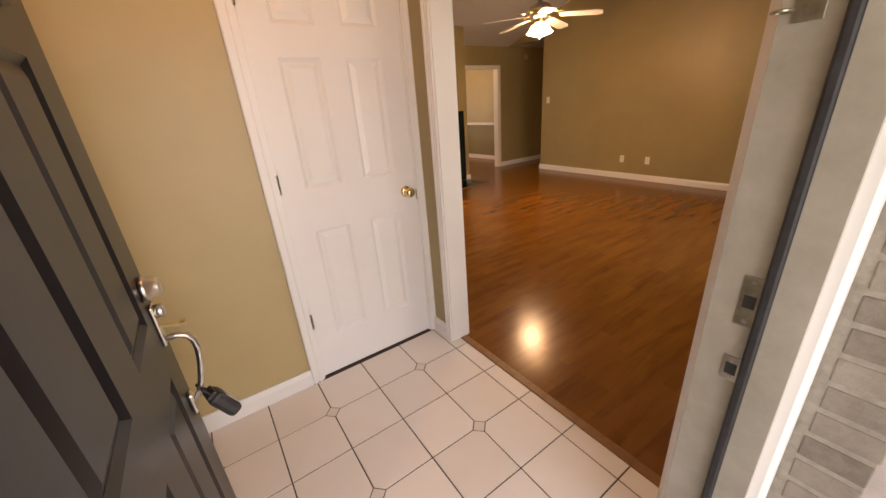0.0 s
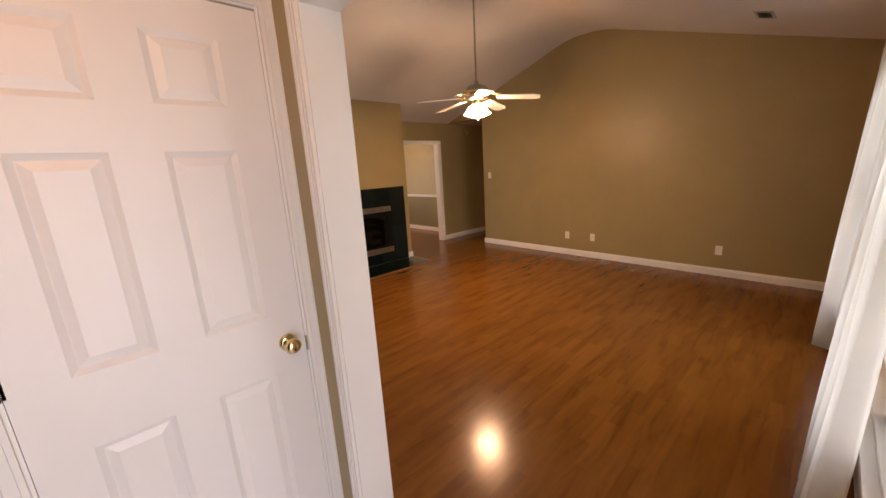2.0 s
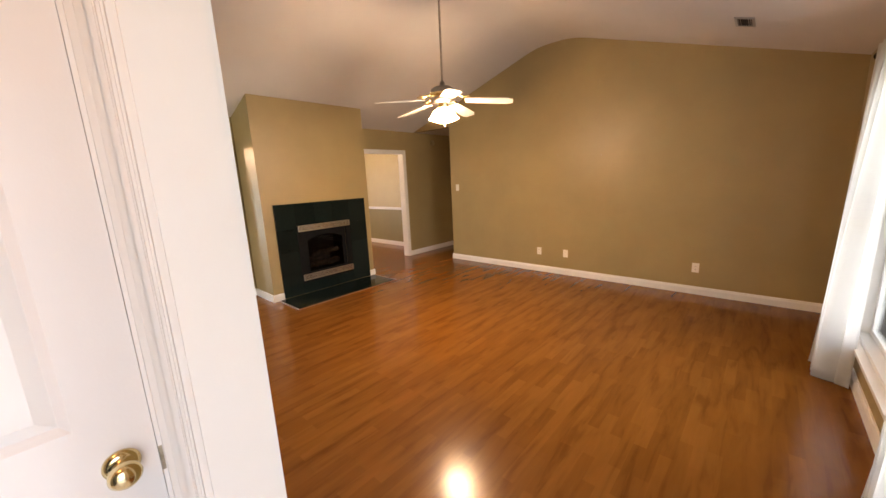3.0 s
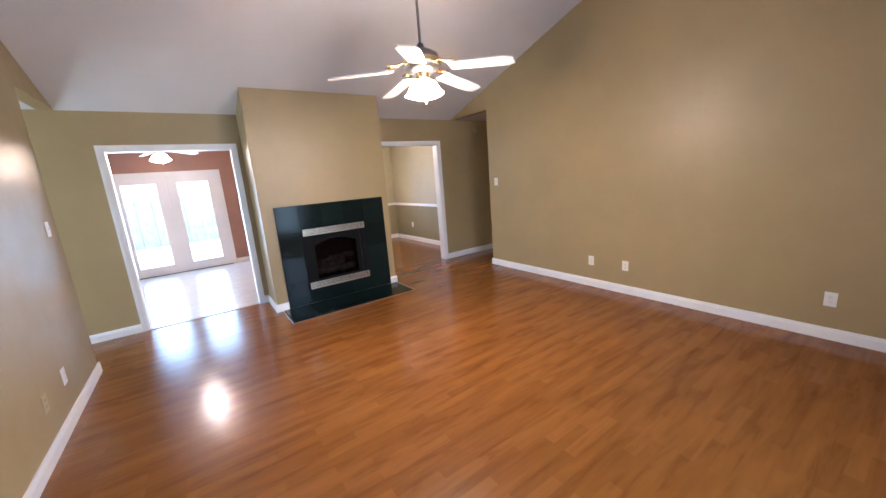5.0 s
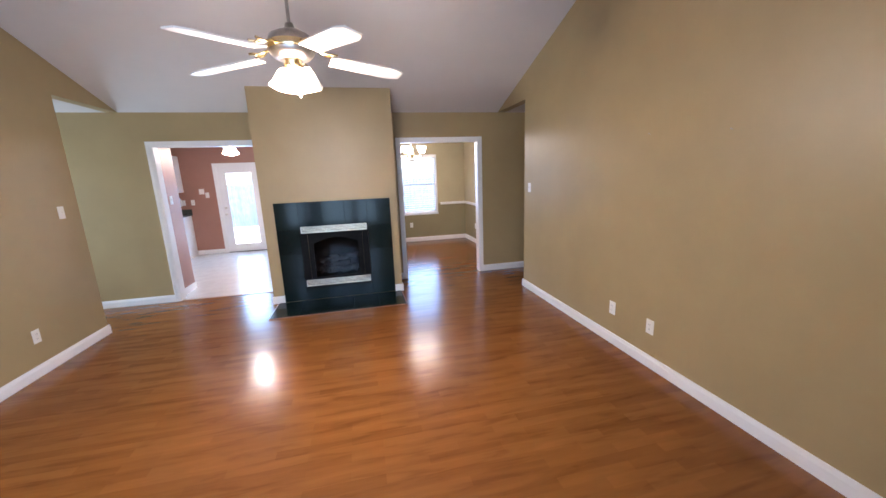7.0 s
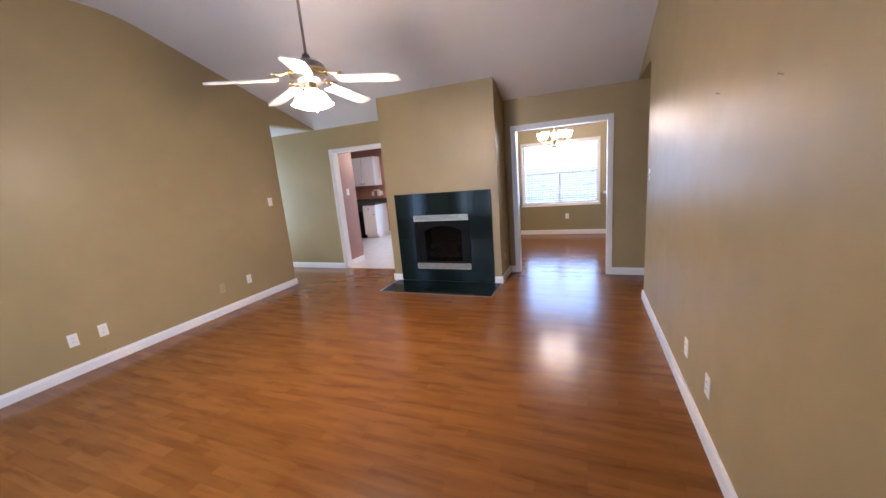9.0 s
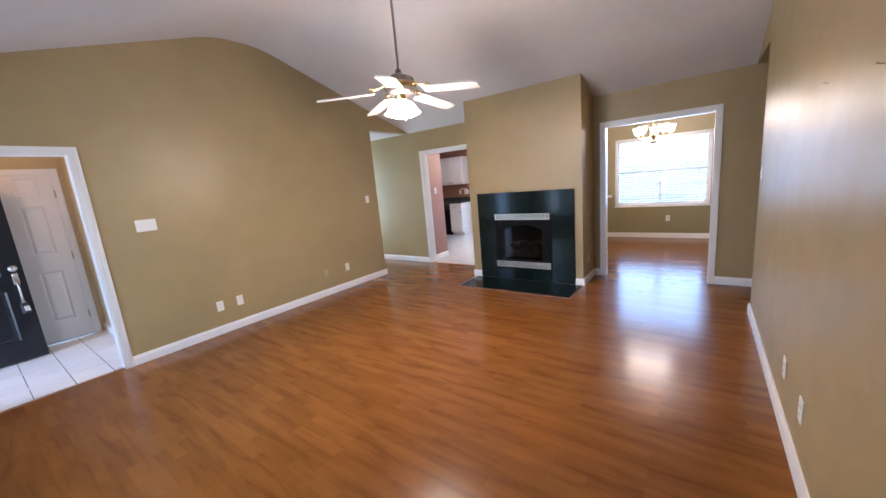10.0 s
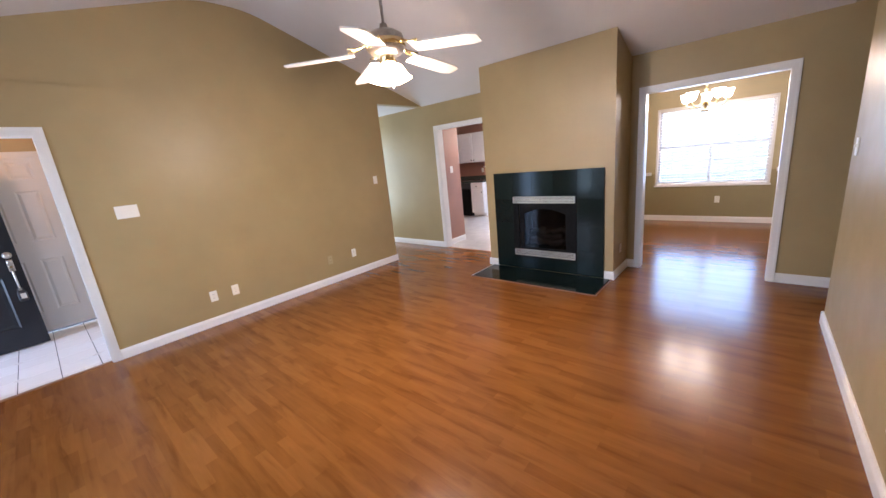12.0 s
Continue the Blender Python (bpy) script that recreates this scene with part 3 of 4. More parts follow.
# french doors
doors = tagged(new("door_3"), "white french doors with full glass, closed", "door", kind="structure")
mid = (FD[0] + FD[1]) / 2
for x0, x1 in ((FD[0] + 0.02, mid - 0.002), (mid + 0.002, FD[1] - 0.02)):
    bm = B()
    for a, b, c, d in ((x0, x0 + 0.135, 0.012, 1.892), (x1 - 0.135, x1, 0.012, 1.892), (x0 + 0.135, x1 - 0.135, 0.012, 0.17), (x0 + 0.135, x1 - 0.135, 1.765, 1.892)):
        box(bm, a, b, KY + 0.01, KY + 0.052, c, d)
    leaf = part("leaf", bm, DOORW, doors)
    bm = B()
    for a, b, c, d in ((x0 + 0.125, x0 + 0.155, 0.155, 1.78), (x1 - 0.155, x1 - 0.125, 0.155, 1.78), (x0 + 0.155, x1 - 0.155, 0.155, 0.185), (x0 + 0.155, x1 - 0.155, 1.75, 1.78)):
        box(bm, a, b, KY - 0.001, KY + 0.0095, c, d, 0.003)
    part("glazing_bead", bm, TRIM, leaf)
    g = part("pane", box(B(), x0 + 0.1351, x1 - 0.141, KY + 0.03, KY + 0.036, 0.171, 1.764), CLEAR, leaf)
    g.visible_shadow = False
    if x0 < mid - 0.5:
        for z in (0.86, 1.0):
            part("knob", lathe(B(), [(0, 0.0), (0.027, 0.0), (0.027, 0.006), (0.01, 0.012), (0.01, 0.03), (0.024, 0.04), (0.022, 0.058), (0, 0.062)], 16, pose(x0 + 0.07, KY + 0.0098, z, 90)), STEEL, leaf, smooth=True)
    else:
        part("astragal", box(B(), mid - 0.022, mid + 0.022, KY - 0.006, KY + 0.0095, 0.012, 1.892, 0.003), DOORW, leaf)
casing("y", KY, -1, FD[0] + 0.005, FD[1] - 0.005, 1.90, 0.06)
lining("y", KY + 0.0, KY + 0.15, FD[0], FD[1], 1.91, 0.018)
structure("door_sill", box(B(), FD[0] + 0.018, FD[1] - 0.018, KY - 0.02, KY + 0.15, 0.0021, 0.011), BLACK, "dark metal door sill", "sill")


def panel_door(top, wide, high, thick, panels, mat, skin=0.011, cut=None):
    """A moulded leaf in its own axes: x along, y through (front at y = 0 facing -y), z up. panels: (x0, x1, z0, z1)."""
    leaf_bm = B()
    a0, a1, c0, c1 = cut or (wide, wide, 0, high)
    for a, b, c, d in ((0, a0, 0, high), (a1, wide, 0, high), (a0, a1, 0, c0), (a0, a1, c1, high)):
        if b - a > 1e-4 and d - c > 1e-4:
            box(leaf_bm, a, b, skin, thick - skin, c, d)
    xs = sorted({0, wide, *(p for q in panels for p in q[:2])})
    zs = sorted({0, high, *(p for q in panels for p in q[2:])})
    for y0, y1 in ((0.0, skin), (thick - skin, thick)):
        for a, b in zip(xs, xs[1:]):
            for c, d in zip(zs, zs[1:]):
                if not any(p[0] <= a and b <= p[1] and p[2] <= c and d <= p[3] for p in panels):
                    box(leaf_bm, a, b, y0, y1, c, d)
    leaf_ob = part("leaf", leaf_bm, mat, top)
    for a, b, c, d in (p for p in panels if p != cut):
        for front in (True, False):
            bm = B()
            # sunk bevel, then the raised field
            for i0, i1, y0, y1 in ((0.0, 0.016, 0.0, skin - 0.0005), (0.018, 0.042, skin - 0.0005, 0.0015)):
                ys = (y0, y1) if front else (thick - y0, thick - y1)
                o = [bm.verts.new((x, ys[0], z)) for x, z in ((a + i0, c + i0), (b - i0, c + i0), (b - i0, d - i0), (a + i0, d - i0))]
                n = [bm.verts.new((x, ys[1], z)) for x, z in ((a + i1, c + i1), (b - i1, c + i1), (b - i1, d - i1), (a + i1, d - i1))]
                for k in range(4):
                    j = (k + 1) % 4
                    bm.faces.new((o[k], o[j], n[j], n[k]))
                if i0:
                    bm.faces.new(n)
            bmesh.ops.recalc_face_normals(bm, faces=bm.faces)
            part("panel", bm, mat, leaf_ob)
    return leaf_ob


def six(wide):
    s, m_ = 0.115, 0.115
    w = (wide - 2 * s - m_) / 2
    return [(x, x + w, z0, z1) for x in (s, s + w + m_) for z0, z1 in ((0.235, 0.84), (1.05, 1.61), (1.735, 1.925))]


KNOB = [(0, 0.0), (0.032, 0.0), (0.032, 0.004), (0.022, 0.009), (0.012, 0.012), (0.011, 0.026), (0.018, 0.032), (0.027, 0.042), (0.028, 0.052), (0.022, 0.062), (0.012, 0.066), (0, 0.067)]


def hinge(parent, x, z, y=-0.004):
    bm = tube(B(), [(x, y, z - 0.045), (x, y, z + 0.045)], 0.006, 8)
    box(bm, x - 0.012, x + 0.012, y + 0.004, y + 0.006, z - 0.044, z + 0.044)
    part("hinge", bm, OLDBRASS, parent, "worn brass hinge")


# closet door
closet = tagged(new("door_1"), "white moulded six-panel closet door, closed, brass knob", "door", kind="structure")
closet.matrix_world = pose(CL[0] + 0.014, CY + 0.004, 0.012)
W = CL[1] - CL[0] - 0.028
leaf = panel_door(closet, W, 2.02, 0.035, six(W), DOORW)
part("knob", lathe(B(), KNOB, 24, pose(W - 0.06, 0, 0.942, 90)), BRASS, leaf, "polished brass knob", True)
part("latch_plate", box(B(), W + 0.001, W + 0.008, -0.004, 0.002, 0.885, 0.945), OLDBRASS, leaf)
for z in (0.36, 1.09, 1.83):
    hinge(leaf, -0.006, z)
lining("y", CY + 0.0005, CY + 0.1195, *CL, 2.05, 0.013)
# white door in the entry's west wall
side = tagged(new("door_2"), "white moulded six-panel door, closed, in the entry", "door", kind="structure")
side.matrix_world = Matrix(((0, -1, 0, EWX - 0.006), (1, 0, 0, 1.039), (0, 0, 1, 0.014), (0, 0, 0, 1)))
leaf = panel_door(side, 0.732, 1.96, 0.035, six(0.732), DOORW)
for z in (0.25, 1.0, 1.74):
    hinge(leaf, 0.738, z)
lining("x", EWX - 0.1195, EWX - 0.0005, 1.025, 1.785, 1.99, 0.013)

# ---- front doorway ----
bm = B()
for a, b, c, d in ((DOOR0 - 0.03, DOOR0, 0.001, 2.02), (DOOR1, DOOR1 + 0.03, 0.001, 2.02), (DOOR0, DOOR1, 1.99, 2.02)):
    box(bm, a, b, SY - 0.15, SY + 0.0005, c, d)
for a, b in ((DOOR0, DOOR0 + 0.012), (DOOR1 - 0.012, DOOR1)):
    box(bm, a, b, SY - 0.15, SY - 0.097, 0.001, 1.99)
structure("trim", bm, JAMB, "front door jamb with a stop, white paint darkened against strong light", "trim")
casing("y", SY, 1, DOOR0 - 0.02, DOOR1 + 0.02, 2.005, 0.062)
bm = B()
for a, b, c, d in ((DOOR0 - 0.075, DOOR0 - 0.005, 0, 2.07), (DOOR1 + 0.005, DOOR1 + 0.075, 0, 2.07), (DOOR0 - 0.005, DOOR1 + 0.005, 2.0, 2.07)):
    box(bm, a, b, SY - 0.175, SY - 0.1415, c, d, 0.008)
structure("trim", bm, TRIM, "white brickmould round the front door", "trim")
bm = box(B(), DOOR1 - 0.016, DOOR1 - 0.0005, SY - 0.0965, SY - 0.0775, 0.012, 1.985, 0.005)
structure("weatherstrip", bm, RUBBER, "black rubber weatherstrip on the door jamb", "weatherstrip")
bm = box(B(), DOOR0, DOOR1, SY - 0.16, SY + 0.0, -0.05, 0.014, 0.004)
structure("door_sill", bm, STEEL, "metal threshold of the front door", "sill")
for z, word in ((0.985, "deadbolt"), (0.822, "latch")):
    plate = thing("strike_plate", "worn metal %s strike plate screwed to the jamb" % word, "strike plate", (DOOR1, SY - 0.062, z))
    tall = 0.055 if word == "deadbolt" else 0.03
    part("plate", box(B(), -0.0025, -0.0003, -0.016, 0.017, -tall, tall, 0.001), STEEL if word == "latch" else OLDBRASS, plate)
    # solid dark block in place of a shaded hole
    part("hole", box(B(), -0.0032, -0.0026, -0.010, 0.010, -0.014, 0.014, 0.0002), SLOT, plate)
    for s in (-1, 1):
        part("screw", lathe(B(), [(0, 0.0), (0.005, 0.0), (0.004, 0.0015), (0, 0.002)], 10, pose(-0.0024, 0, s * (tall - 0.011), 0, -90, 0)), STEEL, plate)
latch = thing("door_guard", "small worn brass guard latch screwed to the jamb", "latch", (DOOR1, SY - 0.034, 1.485))
part("plate", box(B(), -0.003, -0.0003, -0.02, 0.018, -0.018, 0.018, 0.001), OLDBRASS, latch)
part("loop", tube(B(), [(-0.012 + 0.012 * math.cos(a), 0.03 + 0.012 * math.sin(a), 0.0) for a in [k * math.pi / 7 for k in range(15)]], 0.0025, 6), OLDBRASS, latch)

# front door, standing open
FDX, FDY, FDW = 0.075, 0.425, 0.905
front = tagged(new("door_4"), "dark navy panelled front door with a fanlight, standing open", "door", kind="structure")
front.matrix_world = pose(FDX, FDY, 0.016, 0, 0, 90)
pan = [(0.17, 0.39, 0.22, 0.76), (0.53, 0.75, 0.22, 0.76), (0.17, 0.39, 0.92, 1.51), (0.53, 0.75, 0.92, 1.51)]
hole = (0.17, 0.73, 1.58, 1.88)
leaf = panel_door(front, FDW, 1.96, 0.044, pan + [hole], FRONTDOOR, cut=hole)

def arc(cx, cz, r, n=16, a0=0.0, a1=math.pi):
    return [(cx + r * math.cos(a0 + (a1 - a0) * k / n), cz + r * 0.9 * math.sin(a0 + (a1 - a0) * k / n)) for k in range(n + 1)]


cx, cz, rr = 0.45, 1.595, 0.265
bm = B()
for y0, y1 in ((0.0004, 0.0436),):
    half = arc(cx, cz, rr)
    prism(bm, [(hole[1], cz)] + [p for p in half if p[0] >= cx - 1e-6] + [(cx, hole[3]), (hole[1], hole[3])], "y", y0, y1)
    prism(bm, [(cx, hole[3])] + [p for p in half if p[0] <= cx + 1e-6] + [(hole[0], cz), (hole[0], hole[3])], "y", y0, y1)
    box(bm, hole[0], hole[1], y0, y1, hole[2], cz)
part("spandrel", bm, FRONTDOOR, leaf)
bm = tube(B(), [(x, -0.006, z) for x, z in arc(cx, cz, rr)], 0.012, 8)
tube(bm, [(cx - rr - 0.012, -0.006, cz), (cx + rr + 0.012, -0.006, cz)], 0.012, 8)
tube(bm, [(x, -0.002, z) for x, z in arc(cx, cz, 0.085, 10)], 0.007, 8)
for k in range(1, 5):
    a = math.pi * k / 5
    tube(bm, [(cx + 0.085 * math.cos(a), -0.002, cz + 0.0765 * math.sin(a)), (cx + rr * math.cos(a), -0.002, cz + rr * 0.9 * math.sin(a))], 0.006, 8)
part("fanlight_bars", bm, FRONTDOOR, leaf)
g = part("pane", prism(B(), arc(cx, cz, rr - 0.002), "y", 0.018, 0.023), CLEAR, leaf, "half-round fanlight glass")
g.visible_shadow = False
part("deadbolt", lathe(B(), [(0, 0.0), (0.034, 0.0), (0.033, 0.014), (0.028, 0.016), (0.025, 0.038), (0.022, 0.042), (0, 0.043)], 28, pose(0.838, 0, 0.985, 90)), STEEL, leaf, "satin metal deadbolt", True)
handle = part("handle_set", box(B(), 0.816, 0.860, -0.009, 0.0, 0.815, 0.935, 0.004), STEEL, leaf, "satin metal handle set with thumb latch")
part("upper_post", lathe(B(), [(0, 0.0), (0.019, 0.0), (0.019, 0.018), (0.014, 0.022), (0, 0.023)], 16, pose(0.838, -0.008, 0.915, 90)), STEEL, handle, smooth=True)
part("grip", tube(B(), [(0.838, -0.006, 0.828), (0.838, -0.03, 0.83), (0.838, -0.052, 0.822), (0.838, -0.064, 0.80), (0.838, -0.066, 0.765), (0.838, -0.058, 0.715), (0.838, -0.046, 0.665), (0.838, -0.034, 0.63), (0.838, -0.018, 0.61), (0.838, -0.004, 0.605)], 0.0085, 12), STEEL, handle, smooth=True)
part("thumb_latch", prism(B(), [(-0.006, 0.868), (-0.05, 0.858), (-0.062, 0.862), (-0.062, 0.866), (-0.05, 0.864), (-0.006, 0.874)], "x", 0.828, 0.848), BRASS, handle, "brass thumb latch")
part("lower_rose", box(B(), 0.820, 0.856, -0.014, 0.0, 0.565, 0.635, 0.006), STEEL, handle)
for z in (0.22, 0.98, 1.74):
    hinge(leaf, -0.006, z, 0.048)
# key safe hung on the grip
safe = thing("lock_box", "black rubber-clad key lock box hanging from the door grip", "lock box")
safe.matrix_world = front.matrix_world @ pose(0.838, -0.040, 0.630, -26, 4, 14)
part("body", box(B(), -0.034, 0.034, -0.022, 0.022, -0.135, -0.03, 0.014), RUBBER, safe)
part("collar", box(B(), -0.026, 0.026, -0.015, 0.015, -0.034, -0.02, 0.004), RUBBER, safe)
part("shackle", tube(B(), [(-0.018, 0, -0.024), (-0.018, 0, 0.006), (-0.010, 0, 0.018), (0.010, 0, 0.018), (0.018, 0, 0.006), (0.018, 0, -0.024)], 0.0045, 8), RUBBER, safe)
part("dial", box(B(), -0.02, 0.02, -0.0245, -0.0215, -0.115, -0.06, 0.001), STEEL, safe, "pale metal dial plate")

structure("patio", box(B(), -2.5, 9.0, 9.95, 15.5, -0.4, -0.08), CONCRETE, "pale concrete patio behind the house", "patio")

# ---- living room: ceiling fan ----
FX, FYY = 3.876, 3.283


def tulip(parent, at, turn, mat):
    """A bell-shaped glass shade, mouth down and outward."""
    prof = [(0.018, 0.0), (0.03, -0.008), (0.042, -0.03), (0.05, -0.06), (0.058, -0.085), (0.072, -0.105), (0.070, -0.106), (0.055, -0.086), (0.047, -0.06), (0.039, -0.031), (0.027, -0.011), (0.016, -0.004)]
    return part("shade", lathe(B(), prof, 20, Matrix.Translation(at) @ turn), mat, parent, "lit frosted glass bell shade", True)


def fan(x, y, top, rod, blade_z, angle, radius, watts, metal, mat, label):
    f = thing("ceiling_fan", label, "ceiling fan", (x, y, 0))
    part("canopy", lathe(B(), [(0, top), (0.068, top), (0.068, top - 0.02), (0.05, top - 0.055), (0.016, top - 0.075), (0, top - 0.075)], 24), metal, f, smooth=True)
    part("downrod", tube(B(), [(0, 0, top - 0.07), (0, 0, rod - 0.02)], 0.0095, 12), metal, f)
    part("motor_housing", lathe(B(), [(0, rod), (0.022, rod), (0.03, rod - 0.035), (0.075, rod - 0.045), (0.115, rod - 0.07), (0.125, rod - 0.1), (0.125, rod - 0.15), (0.1, rod - 0.18), (0.06, rod - 0.19), (0, rod - 0.19)], 32), metal, f, "dark and bright metal motor housing", True)
    part("brass_band", lathe(B(), [(0.1255, rod - 0.105), (0.129, rod - 0.11), (0.129, rod - 0.14), (0.1255, rod - 0.145)], 32), BRASS, f, "polished brass band", True)
    for k in range(5):
        turn = pose(0, 0, 0, 0, 0, angle + 72 * k)
        out = [(0.21, -0.055), (0.30, -0.062), (radius - 0.06, -0.07), (radius, -0.045), (radius, 0.045), (radius - 0.06, 0.07), (0.30, 0.062), (0.21, 0.055)]
        bm = prism(B(), out, "z", -0.004, 0.004)
        bmesh.ops.transform(bm, matrix=turn @ pose(0, 0, blade_z, 0, 5.4, 0) @ pose(0, 0, 0, -9, 0, 0), verts=bm.verts)
        blade = part("blade", bm, BLADE, f, "white painted blade")
        bm = B()
        tube(bm, [(0.10, 0, blade_z + 0.055), (0.15, 0, blade_z + 0.03), (0.19, -0.02, blade_z + 0.012), (0.25, -0.03, blade_z + 0.008)], 0.007, 8)
        tube(bm, [(0.15, 0, blade_z + 0.03), (0.19, 0.02, blade_z + 0.012), (0.25, 0.03, blade_z + 0.012)], 0.007, 8)
        tube(bm, [(0.22, -0.03, blade_z + 0.009), (0.22, 0.03, blade_z + 0.011)], 0.006, 8)
        bmesh.ops.transform(bm, matrix=turn, verts=bm.verts)
        part("bracket", bm, BRASS, blade, "curved polished brass bracket", True)
    z = blade_z - 0.035
    part("light_fitter", lathe(B(), [(0, z + 0.05), (0.05, z + 0.05), (0.06, z + 0.03), (0.045, z - 0.0), (0.05, z - 0.03), (0.035, z - 0.05), (0, z - 0.055)], 24), BRASS, f, "polished brass light fitter", True)
    for k in range(4):
        a = radians(angle + 20 + 90 * k)
        d = Vector((math.cos(a), math.sin(a), 0))
        at = d * 0.05 + Vector((0, 0, z - 0.055))
        turn = pose(0, 0, 0, 0, 0, math.degrees(a)) @ pose(0, 0, 0, 0, -16, 0)
        arm = part("arm", tube(B(), [d * 0.03 + Vector((0, 0, z - 0.03)), d * 0.052 + Vector((0, 0, z - 0.03)), at], 0.009, 8), BRASS, f, smooth=True)
        tulip(f, at, turn, mat)
        p = at + turn @ Vector((0, 0, -0.085)) - d * 0.02
        bulb(x + p.x, y + p.y, p.z, watts, WARM, 0.06)
    for dx, n in ((0.02, 0.12), (-0.015, 0.1)):
        part("pull_chain", tube(B(), [(dx, 0.01, z - 0.05), (dx, 0.01, z - 0.05 - n)], 0.0014, 6), BRASS, f)
        part("pull_knob", lathe(B(), [(0, 0.0), (0.005, -0.004), (0.007, -0.02), (0.004, -0.03), (0, -0.032)], 10, pose(dx, 0.01, z - 0.05 - n)), BLADE, f, smooth=True)
    return f


fan(FX, FYY, TOP - 0.004, 2.395, 2.238, 14, 0.65, FAN_W, NICKEL, SHADE, "brass and nickel ceiling fan with white blades and lit shades")
fan(2.12, 7.8, LOW, 2.34, 2.2, 40, 0.62, FAN_W * 0.45, BLADE, COOLSHADE, "white kitchen ceiling fan with a lit lamp cluster")

# ---- fireplace ----
fp = thing("fireplace", "gas fireplace in a black-green stone tile surround", "fireplace")
SF = 5.602
FX0, FX1, FZ = 3.15, 4.552, 1.27
bm = B()
for a, b, c, d in ((FX0 + 0.003, 3.42, 0.02, FZ - 0.003), (4.25, FX1 - 0.003, 0.02, FZ - 0.003), (3.42, 4.25, 0.96, FZ - 0.003), (3.42, 4.25, 0.02, 0.165)):
    box(bm, a, b, SF + 0.006, CHY + 0.0, c, d)
part("backing", bm, BLACK, fp)
# large stone tiles of the surround
def stone(a, b, c, d, parent=fp):
    part("tile", box(B(), a + 0.0012, b - 0.0012, SF, SF + 0.0055, c + 0.0012, d - 0.0012, 0.0012), GRANITE, parent)
for c, d in ((0.014, 0.32), (0.32, 0.625), (0.625, 0.93), (0.93, FZ)):
    stone(FX0, 3.42, c, d)
    stone(4.25, FX1, c, d)
for k in range(3):
    a, b = 3.42 + 0.83 / 3 * k, 3.42 + 0.83 / 3 * (k + 1)
    stone(a, b, 0.96, FZ)
    stone(a, b, 0.014, 0.165)
# metal face: frame, two louvres, dark glass with an arched opening
bm = B()
for a, b, c, d in ((3.42, 3.50, 0.165, 0.96), (4.17, 4.25, 0.165, 0.96), (3.50, 4.17, 0.87, 0.96), (3.50, 4.17, 0.165, 0.30)):
    box(bm, a + 0.001, b - 0.001, SF + 0.001, SF + 0.02, c + 0.001, d - 0.001)
part("metal_frame", bm, BLACK, fp, "black metal fireplace face")
bm = B()
archp = [(3.56 + 0.55 * k / 12, 0.74 + 0.07 * math.sin(math.pi * k / 12)) for k in range(13)]
prism(bm, [(3.50, 0.87), (3.50, 0.30), (3.56, 0.30)] + archp[:7] + [(3.835, 0.87)], "y", SF + 0.022, SF + 0.03)
prism(bm, [(4.17, 0.87), (3.835, 0.87)] + archp[6:] + [(4.11, 0.30), (4.17, 0.30)], "y", SF + 0.022, SF + 0.03)
part("arched_front", bm, BLACK, fp, "black metal arch")
bm = B()
for a, b, c, d, e, f in ((3.50, 4.17, 5.95, 5.97, 0.28, 0.88), (3.50, 3.52, SF + 0.031, 5.95, 0.28, 0.88), (4.15, 4.17, SF + 0.031, 5.95, 0.28, 0.88), (3.52, 4.15, SF + 0.031, 5.95, 0.28, 0.30), (3.52, 4.15, SF + 0.031, 5.95, 0.86, 0.88)):
    box(bm, a, b, c, d, e, f)
part("firebox", bm, SOOT, fp, "sooty firebox")
g = part("glass", box(B(), 3.505, 4.165, SF + 0.0305, SF + 0.034, 0.305, 0.865), FIREGLASS, fp, "dark fireplace glass")
rng = random.Random(5)
for k, (x0, x1, y0, z0, r) in enumerate(((3.6, 4.08, 5.72, 0.37, 0.045), (3.64, 3.98, 5.82, 0.42, 0.05), (3.7, 4.1, 5.76, 0.49, 0.035), (3.62, 3.85, 5.70, 0.50, 0.03))):
    bm = tube(B(), [(x0 + (x1 - x0) * i / 8, y0 + 0.02 * math.sin(i + k), z0 + 0.012 * math.sin(2.1 * i + k) + (0.05 * i / 8 if k > 1 else 0)) for i in range(9)], r, 10)
    for v in bm.verts:
        v.co += 0.006 * noise.noise_vector(v.co * 40)
    part("log", bm, LOG, fp, "grey ceramic log", True)
bm = B()
for k in range(5):
    tube(bm, [(3.62 + 0.11 * k, 5.66, 0.301), (3.62 + 0.11 * k, 5.66, 0.38), (3.62 + 0.11 * k, 5.86, 0.34)], 0.006, 6)
part("grate", bm, BLACK, fp)
